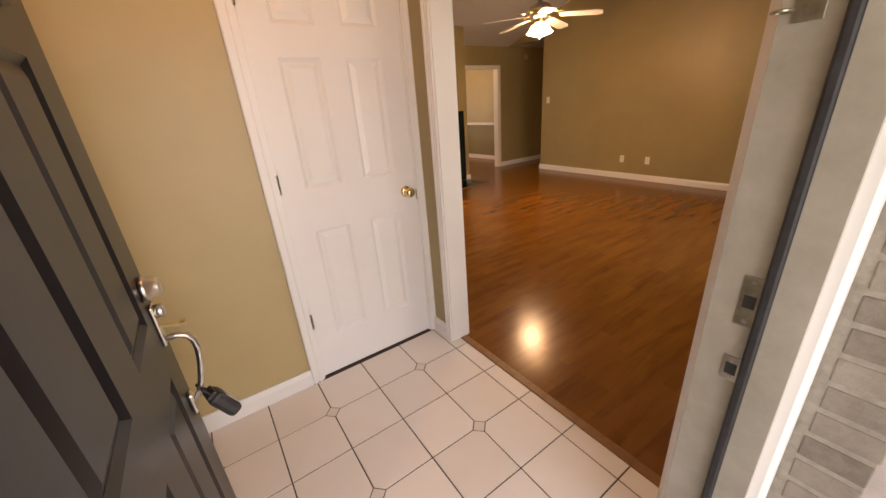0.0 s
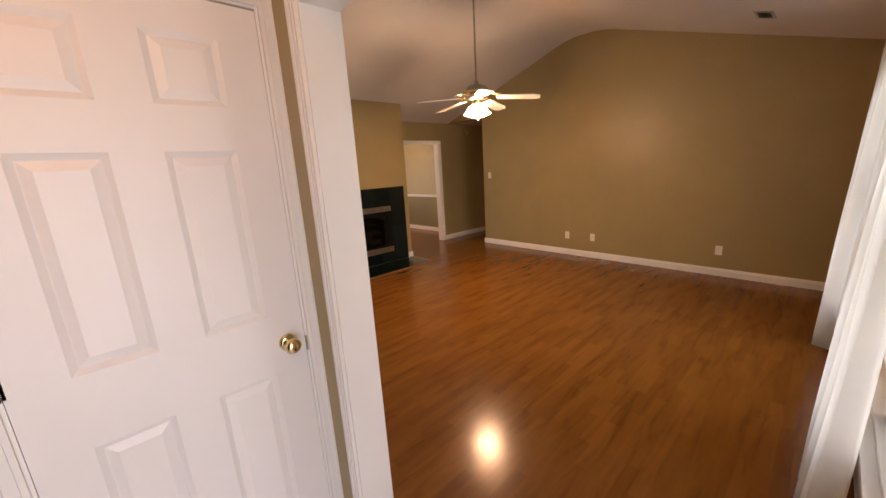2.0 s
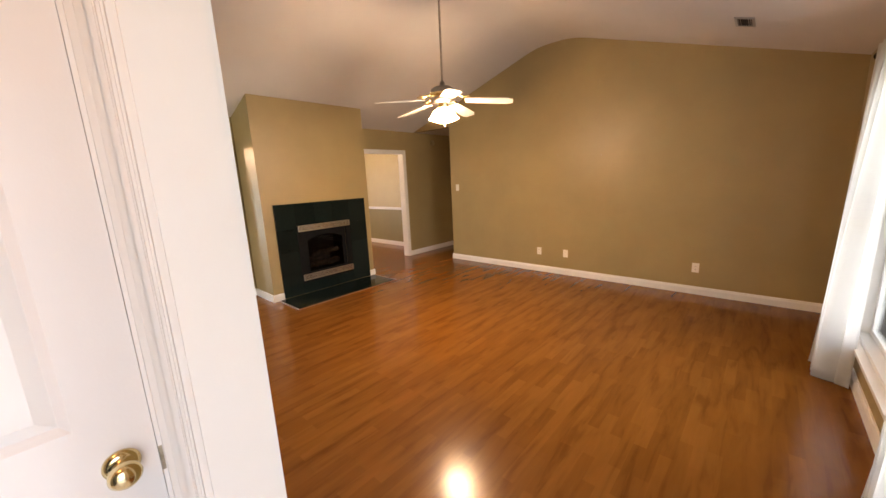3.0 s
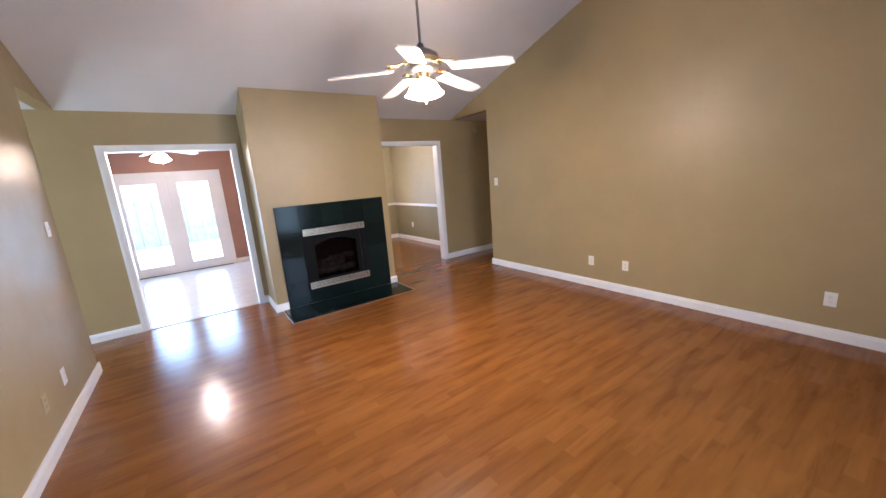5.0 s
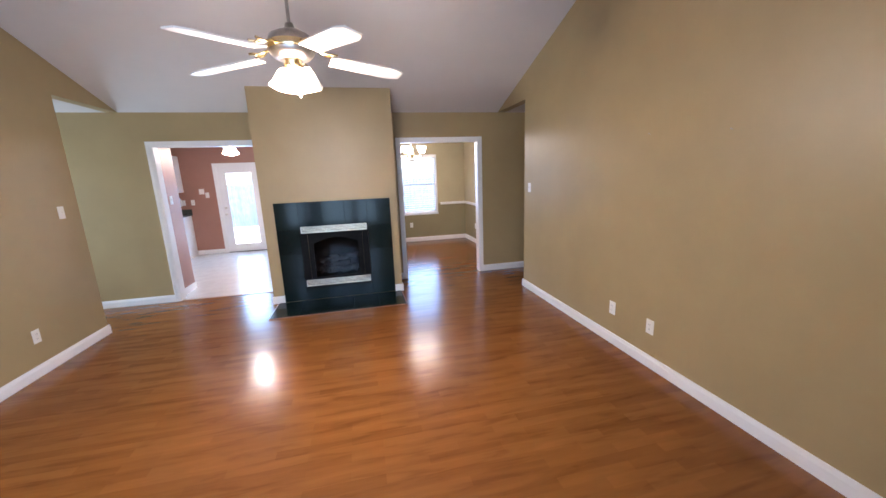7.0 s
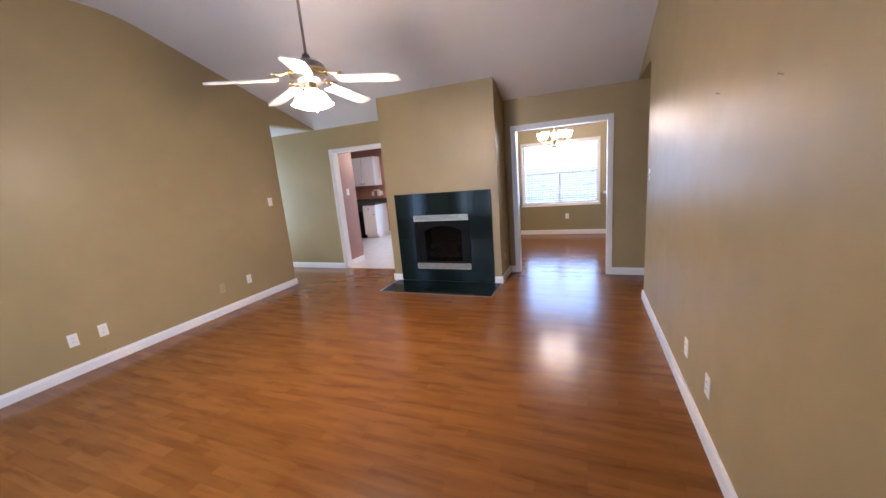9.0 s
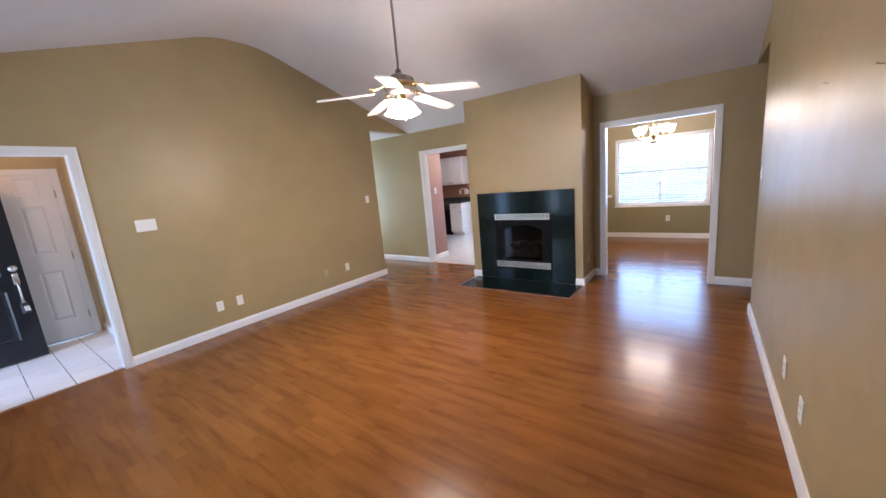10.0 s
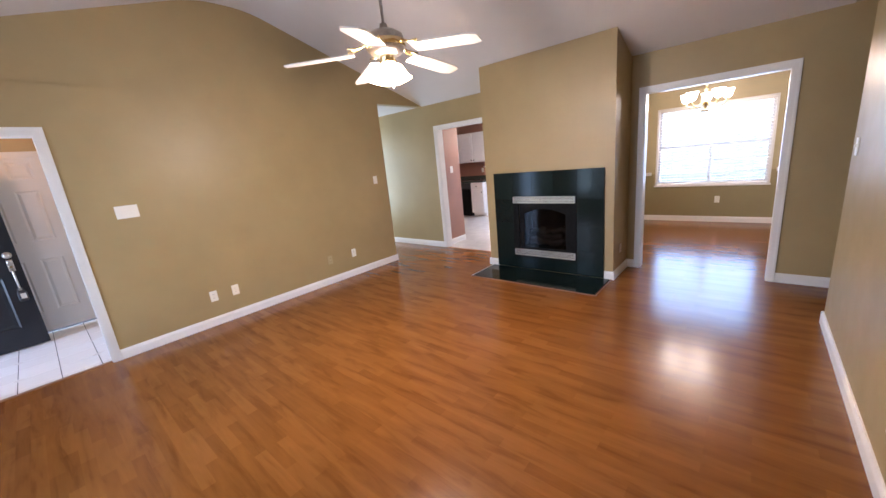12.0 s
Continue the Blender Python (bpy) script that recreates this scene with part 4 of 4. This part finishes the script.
for z0, z1 in ((0.884, 0.964), (0.198, 0.28)):
    lv = part("louvre_frame", box(box(B(), 3.435, 4.235, SF - 0.022, SF + 0.0005, z1 - 0.006, z1, 0.001), 3.435, 4.235, SF - 0.022, SF + 0.0005, z0, z0 + 0.006, 0.001), LOUVRE, fp, "brushed brass louvre")
    # dark sheet so that the gaps between slats read as shaded
    part("dark_backing", box(B(), 3.442, 4.228, SF - 0.003, SF + 0.0004, z0 + 0.0065, z1 - 0.0065), SLOT, lv)
    for k in range(4):
        z = z0 + 0.0165 + (z1 - z0 - 0.033) * k / 3
        bm = box(B(), 3.442, 4.228, SF - 0.021, SF - 0.016, z - 0.0042, z + 0.0042, 0.001)
        part("slat", bm, LOUVRE, lv)
    for x in (3.435, 4.229):
        part("end", box(B(), x, x + 0.006, SF - 0.022, SF + 0.0, z0 + 0.006, z1 - 0.006), STEEL, lv)
# hearth slab on the floor
hearth = thing("hearth", "glossy black-green stone tile hearth set on the floor", "hearth")
part("bed", box(B(), 3.075, 4.63, 5.075, SF - 0.001, 0.0005, 0.008), BLACK, hearth)
for i in range(5):
    for j in range(2):
        x0, y0 = 3.085 + 0.307 * i, 5.082 + 0.259 * j
        part("tile", box(B(), x0 + 0.001, x0 + 0.306, y0 + 0.001, y0 + 0.258, 0.0075, 0.0125, 0.001), GRANITE, hearth)
part("edge_strip", box(B(), 3.063, 3.074, 5.075, SF - 0.001, 0.0005, 0.012, 0.002), STEEL, hearth, "pale metal edge strip")
part("edge_strip", box(B(), 4.631, 4.642, 5.075, SF - 0.001, 0.0005, 0.012, 0.002), STRIP, hearth)
part("edge_strip", box(B(), 3.063, 4.642, 5.06, 5.0745, 0.0005, 0.012, 0.003), STRIP, hearth, "wood edge strip")


# ---- curtains ----
def curtain(x0, x1, folds, seed, flare=0.0, push=0.02, tuck=0.0):
    """A hanging panel with deep folds, from the rod to just above the floor."""
    rng = random.Random(seed)
    bm = B()
    cols, rows_ = folds * 10, 26
    ph = [rng.uniform(-0.5, 0.5) for _ in range(folds + 1)]
    grid = []
    for r in range(rows_ + 1):
        h = r / rows_
        z = 0.018 + (2.235 - 0.018) * (1 - h)
        row = []
        for c in range(cols + 1):
            u = c / cols
            f = u * folds
            wob = ph[int(min(f, folds - 0.01))] * h
            amp = 0.024 + 0.042 * h
            x = x0 + (x1 - x0) * u + flare * h * (u - 0.3) + 0.008 * math.sin(3 * h + 9 * u)
            yy = SY + 0.09 + push * h + amp * math.sin(2 * math.pi * f + wob * 2.2) + 0.012 * math.sin(4.2 * h + 6 * u + seed)
            if tuck:
                yy = SY + 0.024 + (yy - SY - 0.024) * min(1.0, 0.12 + u / tuck)
            row.append(bm.verts.new((x, yy, z + (0.006 * math.sin(5 * f) if h > 0.97 else 0))))
        grid.append(row)
    for a, b in zip(grid, grid[1:]):
        for c in range(cols):
            bm.faces.new((a[c], a[c + 1], b[c + 1], b[c]))
    bmesh.ops.solidify(bm, geom=bm.faces[:], thickness=0.0015)
    t = tagged(part("curtain", bm, CURTAIN, None, smooth=True), "sheer white cloth curtain hanging to the floor in folds", "curtain", "curtains on the rod")
    return t


curtain(2.70, 3.20, 5, 2, 0.06, 0.035)
curtain(4.52, 5.02, 5, 3, -0.10, 0.055, 0.3)
rod = thing("curtain_rod", "dark metal curtain rod with ball ends above the window", "curtain rod")
part("rod", tube(B(), [(1.9, SY + 0.085, 2.205), (5.16, SY + 0.085, 2.205)], 0.011, 12), BLACK, rod)
for x, s in ((1.9, -1), (5.16, 1)):
    part("finial", lathe(B(), [(0, 0.0), (0.012, 0.002), (0.018, 0.01), (0.026, 0.025), (0.026, 0.035), (0.016, 0.05), (0, 0.055)], 16, pose(x, SY + 0.085, 2.205, 0, 90 * s, 0)), BLACK, rod, smooth=True)
for x in (2.1, 3.5, 5.08):
    part("bracket", tube(B(), [(x, SY + 0.001, 2.19), (x, SY + 0.05, 2.19), (x, SY + 0.085, 2.193)], 0.006, 8), BLACK, rod)


# ---- outlets, switches, vents ----
def plate(kind, at, out, label, mat=None, wide=0.072, tall=0.115):
    """A wall plate at a place, on a wall that faces out."""
    rz = {(0, -1): 0, (1, 0): 90, (0, 1): 180, (-1, 0): -90}[out]
    t = tagged(new(kind), label, "switch" if kind == "light_switch" else "outlet", "wall plates")
    t.matrix_world = pose(*at, 0, 0, rz)
    mat = mat or PLASTIC
    part("cover", box(B(), -wide / 2, wide / 2, -0.0065, -0.0006, -tall / 2, tall / 2, 0.0025), mat, t)
    n = max(1, round(wide / 0.06))
    for k in range(n):
        x = (k - (n - 1) / 2) * 0.046
        if kind == "light_switch":
            part("toggle", box(B(), x - 0.005, x + 0.005, -0.017, -0.006, -0.004, 0.014, 0.002), mat, t)
            part("toggle_slot", box(B(), x - 0.008, x + 0.008, -0.0072, -0.0066, -0.016, 0.016), mat, t)
        else:
            for z in (-0.02, 0.02):
                part("socket", lathe(B(), [(0, 0.0), (0.0165, 0.0), (0.0165, 0.002), (0, 0.0022)], 16, pose(x, -0.0064, z, 90)), mat, t)
                for dx in (-0.006, 0.006):
                    part("slot", box(B(), x + dx - 0.0012, x + dx + 0.0012, -0.0092, -0.0087, z - 0.004, z + 0.005), SLOT, t)
    part("screw", lathe(B(), [(0, 0.0), (0.003, 0.0), (0.002, 0.001), (0, 0.0012)], 8, pose(0, -0.0066, 0, 90)), STEEL, t)
    return t


WHITE_OUT, WHITE_SW = "white plastic wall outlet above the baseboard", "white plastic light switch on the wall"
for y in (2.585, 2.804):
    plate("wall_outlet", (WX, y, 0.325), (1, 0), WHITE_OUT)
plate("wall_outlet", (WX, 4.027, 0.33), (1, 0), "tan plastic wall outlet above the baseboard", TANPLATE)
plate("wall_outlet", (WX, 4.422, 0.334), (1, 0), WHITE_OUT)
plate("light_switch", (WX, 2.096, 1.331), (1, 0), "white plastic triple light switch on the wall", None, 0.165)
plate("light_switch", (WX, 5.0, 1.32), (1, 0), WHITE_SW)
for y in (3.502, 3.078, 1.474):
    plate("wall_outlet", (EX, y, 0.326), (-1, 0), WHITE_OUT)
plate("light_switch", (EX, 5.123, 1.333), (-1, 0), WHITE_SW)
plate("wall_outlet", (CH1, 5.9, 0.31), (1, 0), WHITE_OUT, None, 0.06, 0.1)
plate("wall_outlet", (5.318, DY, 0.395), (0, -1), WHITE_OUT)
plate("wall_outlet", (DX1, 8.48, 0.385), (-1, 0), WHITE_OUT)
plate("light_switch", (1.655, 6.575, 1.333), (1, 0), WHITE_SW)
plate("light_switch", (0.86, KY, 1.375), (0, -1), WHITE_SW, None, 0.1)
plate("light_switch", (0.96, KY, 1.295), (0, -1), WHITE_SW)
for x in (0.2, 0.48, 0.66):
    plate("wall_outlet", (x, KY, 1.15), (0, -1), WHITE_OUT)


def vent(x, y, label):
    v = thing("ceiling_vent", label, "vent")
    slope = math.degrees(math.atan((TOP - LOW) / (FLAT0 - SY)))
    v.matrix_world = pose(x, y, roof(y), slope, 0, 0) @ Matrix.Diagonal((0.78, 0.78, 1.0, 1.0))
    bm = B()
    for a, b, c, d in ((-0.16, 0.16, -0.09, -0.065), (-0.16, 0.16, 0.065, 0.09), (-0.16, -0.13, -0.065, 0.065), (0.13, 0.16, -0.065, 0.065)):
        box(bm, a, b, c, d, -0.009, -0.0005, 0.002)
    part("frame", bm, GALV, v)
    part("backing", box(B(), -0.13, 0.13, -0.065, 0.065, -0.002, -0.0005), SLOT, v)
    # the middle slats take the dark slot colour, for a dark centre
    for k in range(7):
        bm = box(B(), -0.129, 0.129, -0.007, 0.007, -0.0006, 0.0006)
        bmesh.ops.transform(bm, matrix=pose(0, -0.054 + 0.018 * k, -0.007, 35, 0, 0), verts=bm.verts)
        part("slat", bm, SLOT if 1 < k < 5 else GALV, v)


def nail(y, z):
    n = thing("nail", "small steel picture nail driven into the bare khaki wall", "nail", (EX, y, z), group="picture nails")
    part("shank", tube(B(), [(0.001, 0, 0), (-0.016, 0, 0.005)], 0.0018, 8), NICKEL, n)
    part("head", lathe(B(), [(0, 0.0), (0.0045, 0.0), (0.0045, 0.0015), (0, 0.002)], 12, pose(-0.016, 0, 0.005, 0, -73, 0)), NICKEL, n)


nail(3.22, 1.76)
nail(2.62, 1.72)
alarm = thing("smoke_alarm", "round tan plastic smoke alarm high on the hallway wall", "smoke alarm", (6.79, NY, 2.235))
part("base", lathe(B(), [(0, 0.0005), (0.058, 0.0005), (0.058, 0.012), (0.054, 0.014), (0, 0.014)], 28, pose(0, 0, 0, 90)), TANPLATE, alarm)
part("cover", lathe(B(), [(0.05, 0.0145), (0.05, 0.024), (0.042, 0.032), (0.018, 0.036), (0, 0.036)], 28, pose(0, 0, 0, 90)), TANPLATE, alarm, smooth=True)

vent(2.12, 1.335, "grey metal air vent in the sloped ceiling")
vent(5.36, 1.20, "grey metal air vent in the sloped ceiling")

# ---- dining room: chandelier ----
cx, cy = 5.19, 7.8
ch = thing("chandelier", "brass chandelier with five lit glass shades", "chandelier", (cx, cy, 0))
part("canopy", lathe(B(), [(0, LOW), (0.06, LOW), (0.05, LOW - 0.02), (0.012, LOW - 0.035), (0, LOW - 0.035)], 20), BRASS, ch, smooth=True)
part("chain", tube(B(), [(0, 0, LOW - 0.03), (0, 0, 2.16)], 0.006, 6), BRASS, ch)
part("column", lathe(B(), [(0, 2.17), (0.012, 2.16), (0.02, 2.1), (0.012, 2.04), (0.035, 1.98), (0.05, 1.94), (0.03, 1.89), (0.012, 1.86), (0.02, 1.84), (0, 1.82)], 20), BRASS, ch, smooth=True)
part("bottom_bowl", lathe(B(), [(0, 1.80), (0.04, 1.805), (0.055, 1.825), (0.05, 1.835), (0, 1.838)], 20), OLDBRASS, ch, smooth=True)
for k in range(5):
    a = radians(20 + 72 * k)
    d = Vector((math.cos(a), math.sin(a), 0))
    part("arm", tube(B(), [d * r + Vector((0, 0, z)) for r, z in ((0.03, 1.93), (0.1, 1.88), (0.18, 1.88), (0.235, 1.92), (0.24, 1.95))], 0.007, 8), BRASS, ch, smooth=True)
    prof = [(0.02, 0.0), (0.04, 0.012), (0.055, 0.045), (0.062, 0.085), (0.075, 0.11), (0.072, 0.111), (0.058, 0.086), (0.05, 0.046), (0.036, 0.016), (0.0, 0.006)]
    part("shade", lathe(B(), prof, 18, Matrix.Translation(d * 0.24 + Vector((0, 0, 1.95)))), COOLSHADE, ch, "lit frosted glass shade", True)
    p = d * 0.24
    bulb(cx + p.x, cy + p.y, 2.02, FAN_W * 0.24, WARM, 0.11)

# ---- kitchen ----
def cupboard(x0, x1, y0, y1, z0, z1, doors_, drawer, label, toe=0.0):
    c = thing("kitchen_cabinet", label, "cabinet", ((x0 + x1) / 2, y1, z0), group="kitchen cabinets")
    w, d, h = x1 - x0, y1 - y0, z1 - z0
    bm = box(B(), -w / 2, w / 2, -d, 0, toe, h, 0.002)
    if toe:
        box(bm, -w / 2, w / 2, -d + 0.07, 0, 0, toe)
    part("body", bm, DOORW, c)
    each = w / max(doors_, 1)
    for k in range(doors_):
        a, b = -w / 2 + k * each + 0.008, -w / 2 + (k + 1) * each - 0.008
        top = h - 0.02 - (0.15 if drawer else 0)
        bm = box(B(), a, b, -d - 0.019, -d - 0.001, toe + 0.015, top, 0.003)
        for p, q, r, s in ((a + 0.05, b - 0.05, toe + 0.07, top - 0.055),):
            box(bm, p, q, -d - 0.025, -d - 0.0195, r, s, 0.004)
        door = part("door", bm, DOORW, c)
        kx = b - 0.03 if k % 2 == 0 else a + 0.03
        kz = toe + 0.06 if z0 > 1 else top - 0.07
        part("knob", lathe(B(), [(0, 0.0), (0.008, 0.0), (0.006, 0.01), (0.016, 0.018), (0.014, 0.026), (0, 0.028)], 12, pose(kx, -d - 0.0255, kz, 90)), BLACK, door, "dark round knob", True)
        if drawer:
            dr = part("drawer", box(B(), a, b, -d - 0.019, -d - 0.001, h - 0.155, h - 0.02, 0.003), DOORW, c)
            part("knob", lathe(B(), [(0, 0.0), (0.008, 0.0), (0.006, 0.01), (0.016, 0.018), (0.014, 0.026), (0, 0.028)], 12, pose((a + b) / 2, -d - 0.0195, h - 0.09, 90)), BLACK, dr, "dark round knob", True)
    return c


cupboard(-0.22, 0.52, KY - 0.33, KY - 0.001, 1.375, 2.12, 2, False, "white wall cabinet with two panelled doors and dark knobs")
cupboard(-0.964, -0.224, KY - 0.33, KY - 0.001, 1.375, 2.12, 2, False, "white wall cabinet with two panelled doors and dark knobs")
cupboard(0.203, 0.585, KY - 0.6, KY - 0.001, 0.003, 0.87, 1, True, "white base cabinet with a drawer and a panelled door", 0.09)
cupboard(-1.4, -0.405, KY - 0.6, KY - 0.001, 0.003, 0.87, 2, True, "white base cabinet with drawers and two panelled doors", 0.09)
dish = thing("dishwasher", "black dishwasher built in under the worktop", "dishwasher", (-0.10, KY, 0.003))
part("body", box(B(), -0.3, 0.3, -0.6, -0.01, 0.0, 0.865, 0.004), BLACK, dish)
part("door", box(B(), -0.295, 0.295, -0.625, -0.601, 0.1, 0.7, 0.006), BLACK, dish)
part("control_panel", box(B(), -0.295, 0.295, -0.63, -0.601, 0.71, 0.86, 0.006), RUBBER, dish)
part("handle", tube(B(), [(-0.2, -0.632, 0.72), (-0.2, -0.655, 0.72), (0.2, -0.655, 0.72), (0.2, -0.632, 0.72)], 0.008, 8), BLACK, dish)
top = thing("worktop", "dark green laminate worktop with a backsplash", "worktop")
part("slab", box(B(), -1.4, 0.615, KY - 0.635, KY - 0.001, 0.875, 0.915, 0.006), LAMINATE_TOP, top)
part("backsplash", box(B(), -1.4, 0.615, KY - 0.025, KY - 0.001, 0.916, 1.01, 0.004), LAMINATE_TOP, top)
phone = thing("wall_phone", "small white telephone hung on the kitchen wall", "phone", (0.40, KY, 1.17))
part("base", box(B(), -0.05, 0.05, -0.035, -0.0006, -0.09, 0.06, 0.006), PLASTIC, phone)
part("handset", box(B(), -0.13, 0.05, -0.07, -0.036, 0.05, 0.085, 0.01), PLASTIC, phone)
# cased pass-through in the kitchen's east wall
casing("x", KX1, -1, PASS[0], PASS[1], PASS[3], 0.05)
structure("window_sill", box(B(), KX1 - 0.1, KX1 + 0.11, PASS[0] - 0.06, PASS[1] + 0.06, PASS[2] - 0.025, PASS[2] + 0.004, 0.005), TRIM, "white sill of the pass-through", "sill")
structure("wall_pantry", wall(B(), "x", KX1 + 0.121, KX1 + 0.34, NY + 0.13, KY + 0.1, 0, LOW), CREAM, "pale painted wall behind the pass-through", "wall")

# ---- entry lamp: out of view, added for the warm light on the entry walls ----
lamp = thing("unseen_ceiling_lamp", "unseen flush ceiling lamp of brass and frosted glass, added, lit", "lamp", (0.55, 1.1, LOW))
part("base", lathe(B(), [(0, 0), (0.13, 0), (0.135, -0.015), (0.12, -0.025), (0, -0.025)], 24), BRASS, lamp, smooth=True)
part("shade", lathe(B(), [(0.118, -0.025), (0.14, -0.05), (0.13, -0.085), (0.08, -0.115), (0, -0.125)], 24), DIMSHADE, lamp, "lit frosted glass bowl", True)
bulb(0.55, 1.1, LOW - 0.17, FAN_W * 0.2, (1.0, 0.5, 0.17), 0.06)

# ---- outdoors ----
# unseen roof and posts, added to keep the sun off door and window
structure("sun_block_roof", box(B(), -1.6, 6.6, -1.6, SY - 0.15, 2.55, 2.7), WHITE, "unseen white roof slab added over the front to block the sun", "roof")
for x in (-1.5, 2.4, 6.5):
    p = tagged(part("sun_block_post", box(B(), x - 0.07, x + 0.07, -1.56, -1.42, -0.06, 2.55, 0.01), TRIM), "unseen white square post under the added sun-blocking roof", "post", "porch posts")
fence = thing("fence", "weathered grey board fence across the back yard", "fence", (0, 17.0, -0.3))
board = mesh_of("board", box(B(), -0.068, 0.068, -0.01, 0.01, 0, 1.75, 0.004), FENCE)
for k in range(130):
    b = new("board", board)
    b.parent = fence
    b.location = (-5 + 0.15 * k, 0.004 * (k % 3), 0)
for z in (0.35, 1.45):
    part("rail", box(B(), -5.1, 14.6, 0.022, 0.06, z, z + 0.09, 0.005), FENCE, fence)

# ---- pieces: planks, tiles, bricks ----
PW, PL = 0.193, 1.21
full = {}


def plank(x0, x1, y0, y1):
    key = (round(x1 - x0, 3), round(y1 - y0, 3))
    if key not in full:
        w, h = key[0] / 2, key[1] / 2
        bm = B()
        box(bm, -w, w, -h, h, -0.010, 0.0)
        full[key] = mesh_of("plank", bm, WOOD)
    ob = new("plank", full[key])
    ob.parent = laminate_floor
    ob.location = ((x0 + x1) / 2, (y0 + y1) / 2, 0)


laminate_floor = tagged(new("floor_laminate"), "glossy red-brown laminate plank floor", "floor", kind="structure")
AREAS = ((WX - 0.02, EX, SY, WEND - 0.001), (HX, 8.3, WEND - 0.001, NY), (DIN[0], DIN[1], NY, NY + 0.12), (DX0, DX1, NY + 0.12, DY))
row = 0
y = SY - 0.05
while y < DY:
    for ax0, ax1, ay0, ay1 in AREAS:
        y0, y1 = max(y, ay0), min(y + PW, ay1)
        if y1 - y0 < 0.004:
            continue
        start = -2.4 + (row * 0.41) % PL
        x = start
        while x < ax1:
            a, b = max(x, ax0), min(x + PL, ax1)
            if b - a > 0.01:
                plank(a, b, y0, y1)
            x += PL
    y += PW
    row += 1
structure("trim", box(B(), WX - 0.062, WX - 0.018, FOY[0] + 0.012, FOY[1] - 0.012, -0.011, 0.006, 0.004), STRIP, "wood strip between tile and laminate", "trim")
structure("trim", box(B(), KIT[0] + 0.012, KIT[1] - 0.012, NY - 0.02, NY + 0.022, -0.011, 0.006, 0.003), STRIP, "wood strip between laminate and kitchen floor", "trim")

# entry tiles: octagon-cut squares with small diamonds
GX, GY, PX, PY, CUT, GAP = 1.033, 1.0915, 0.259, 0.261, 0.035, 0.0028


def clip(poly, axis, limit, keep_low):
    out = []
    for i in range(len(poly)):
        p, q = poly[i - 1], poly[i]
        ip, iq = (p[axis] <= limit) == keep_low, (q[axis] <= limit) == keep_low
        if ip != iq:
            f = (limit - p[axis]) / (q[axis] - p[axis])
            out.append((p[0] + f * (q[0] - p[0]), p[1] + f * (q[1] - p[1])))
        if iq:
            out.append(q)
    return out


def floor_tile(poly, mat, name):
    bm = B()
    c = Vector((sum(p[0] for p in poly) / len(poly), sum(p[1] for p in poly) / len(poly), 0))
    lo, hi = [bm.verts.new((p[0], p[1], -0.004)) for p in poly], [bm.verts.new((p[0], p[1], -0.001)) for p in poly]
    cap = [bm.verts.new(Vector((p[0], p[1], 0)) + (c - Vector((p[0], p[1], 0))).normalized() * 0.002) for p in poly]
    bm.faces.new(cap)
    for a, b in ((lo, hi), (hi, cap)):
        for k in range(len(poly)):
            j = (k + 1) % len(poly)
            bm.faces.new((a[k], a[j], b[j], b[k]))
    bmesh.ops.recalc_face_normals(bm, faces=bm.faces)
    part(name, bm, mat, entry_floor)


X0, X1, Y0, Y1 = EWX, WX - 0.064, SY, CY
for i in range(-7, 3):
    for j in range(-4, 4):
        x0, x1, y0, y1 = GX + i * PX + GAP, GX + (i + 1) * PX - GAP, GY + j * PY + GAP, GY + (j + 1) * PY - GAP
        poly = []
        for x, y, di, dj, order in ((x0, y0, 0, 0, 0), (x1, y0, 1, 0, 1), (x1, y1, 1, 1, 0), (x0, y1, 0, 1, 1)):
            if (i + di) % 2 == 0 and (j + dj) % 2 == 0:
                ax, ay = (x, y + CUT * (1 - 2 * dj)), (x + CUT * (1 - 2 * di), y)
                poly += [ax, ay] if order == 0 else [ay, ax]
            else:
                poly.append((x, y))
        for axis, lim, low in ((0, X0, False), (0, X1, True), (1, Y0, False), (1, Y1, True)):
            if poly:
                poly = clip(poly, axis, lim, low)
        if len(poly) > 2 and max(p[0] for p in poly) - min(p[0] for p in poly) > 0.01 and max(p[1] for p in poly) - min(p[1] for p in poly) > 0.01:
            floor_tile(poly, TILE, "tile")
        if i % 2 == 0 and j % 2 == 0:
            gx, gy, r = GX + i * PX, GY + j * PY, CUT - 0.001
            if X0 + r < gx < X1 - r and Y0 + r < gy < Y1 - r:
                floor_tile([(gx + r, gy), (gx, gy + r), (gx - r, gy), (gx, gy - r)], DIAMOND, "diamond_tile")

# brick returns and front beside the door
brick_wall = tagged(new("wall_brick"), "weathered grey-brown brick wall outside the front door", "wall", kind="structure")
part("mortar_bed", box(B(), DOOR1 + 0.0805, 2.3, SY - 0.2895, SY - 0.142, -0.2, 2.5), MORTAR, brick_wall)
bl = mesh_of("brick", box(B(), -0.096, 0.096, -0.05, 0.05, -0.0275, 0.0275, 0.003), BRICK)
bs = mesh_of("brick", box(B(), -0.046, 0.046, -0.05, 0.05, -0.0275, 0.0275, 0.003), BRICK)
rng = random.Random(3)
for r in range(36):
    z = -0.15 + 0.0675 * r
    x = DOOR1 + 0.078
    if r % 2:
        b = new("brick", bs)
        b.parent, b.location = brick_wall, (x + 0.046, SY - 0.243 + rng.uniform(-0.002, 0.002), z)
        x += 0.102
    while x < 2.1:
        b = new("brick", bl)
        b.parent, b.location = brick_wall, (x + 0.096, SY - 0.243 + rng.uniform(-0.002, 0.002), z)
        x += 0.202
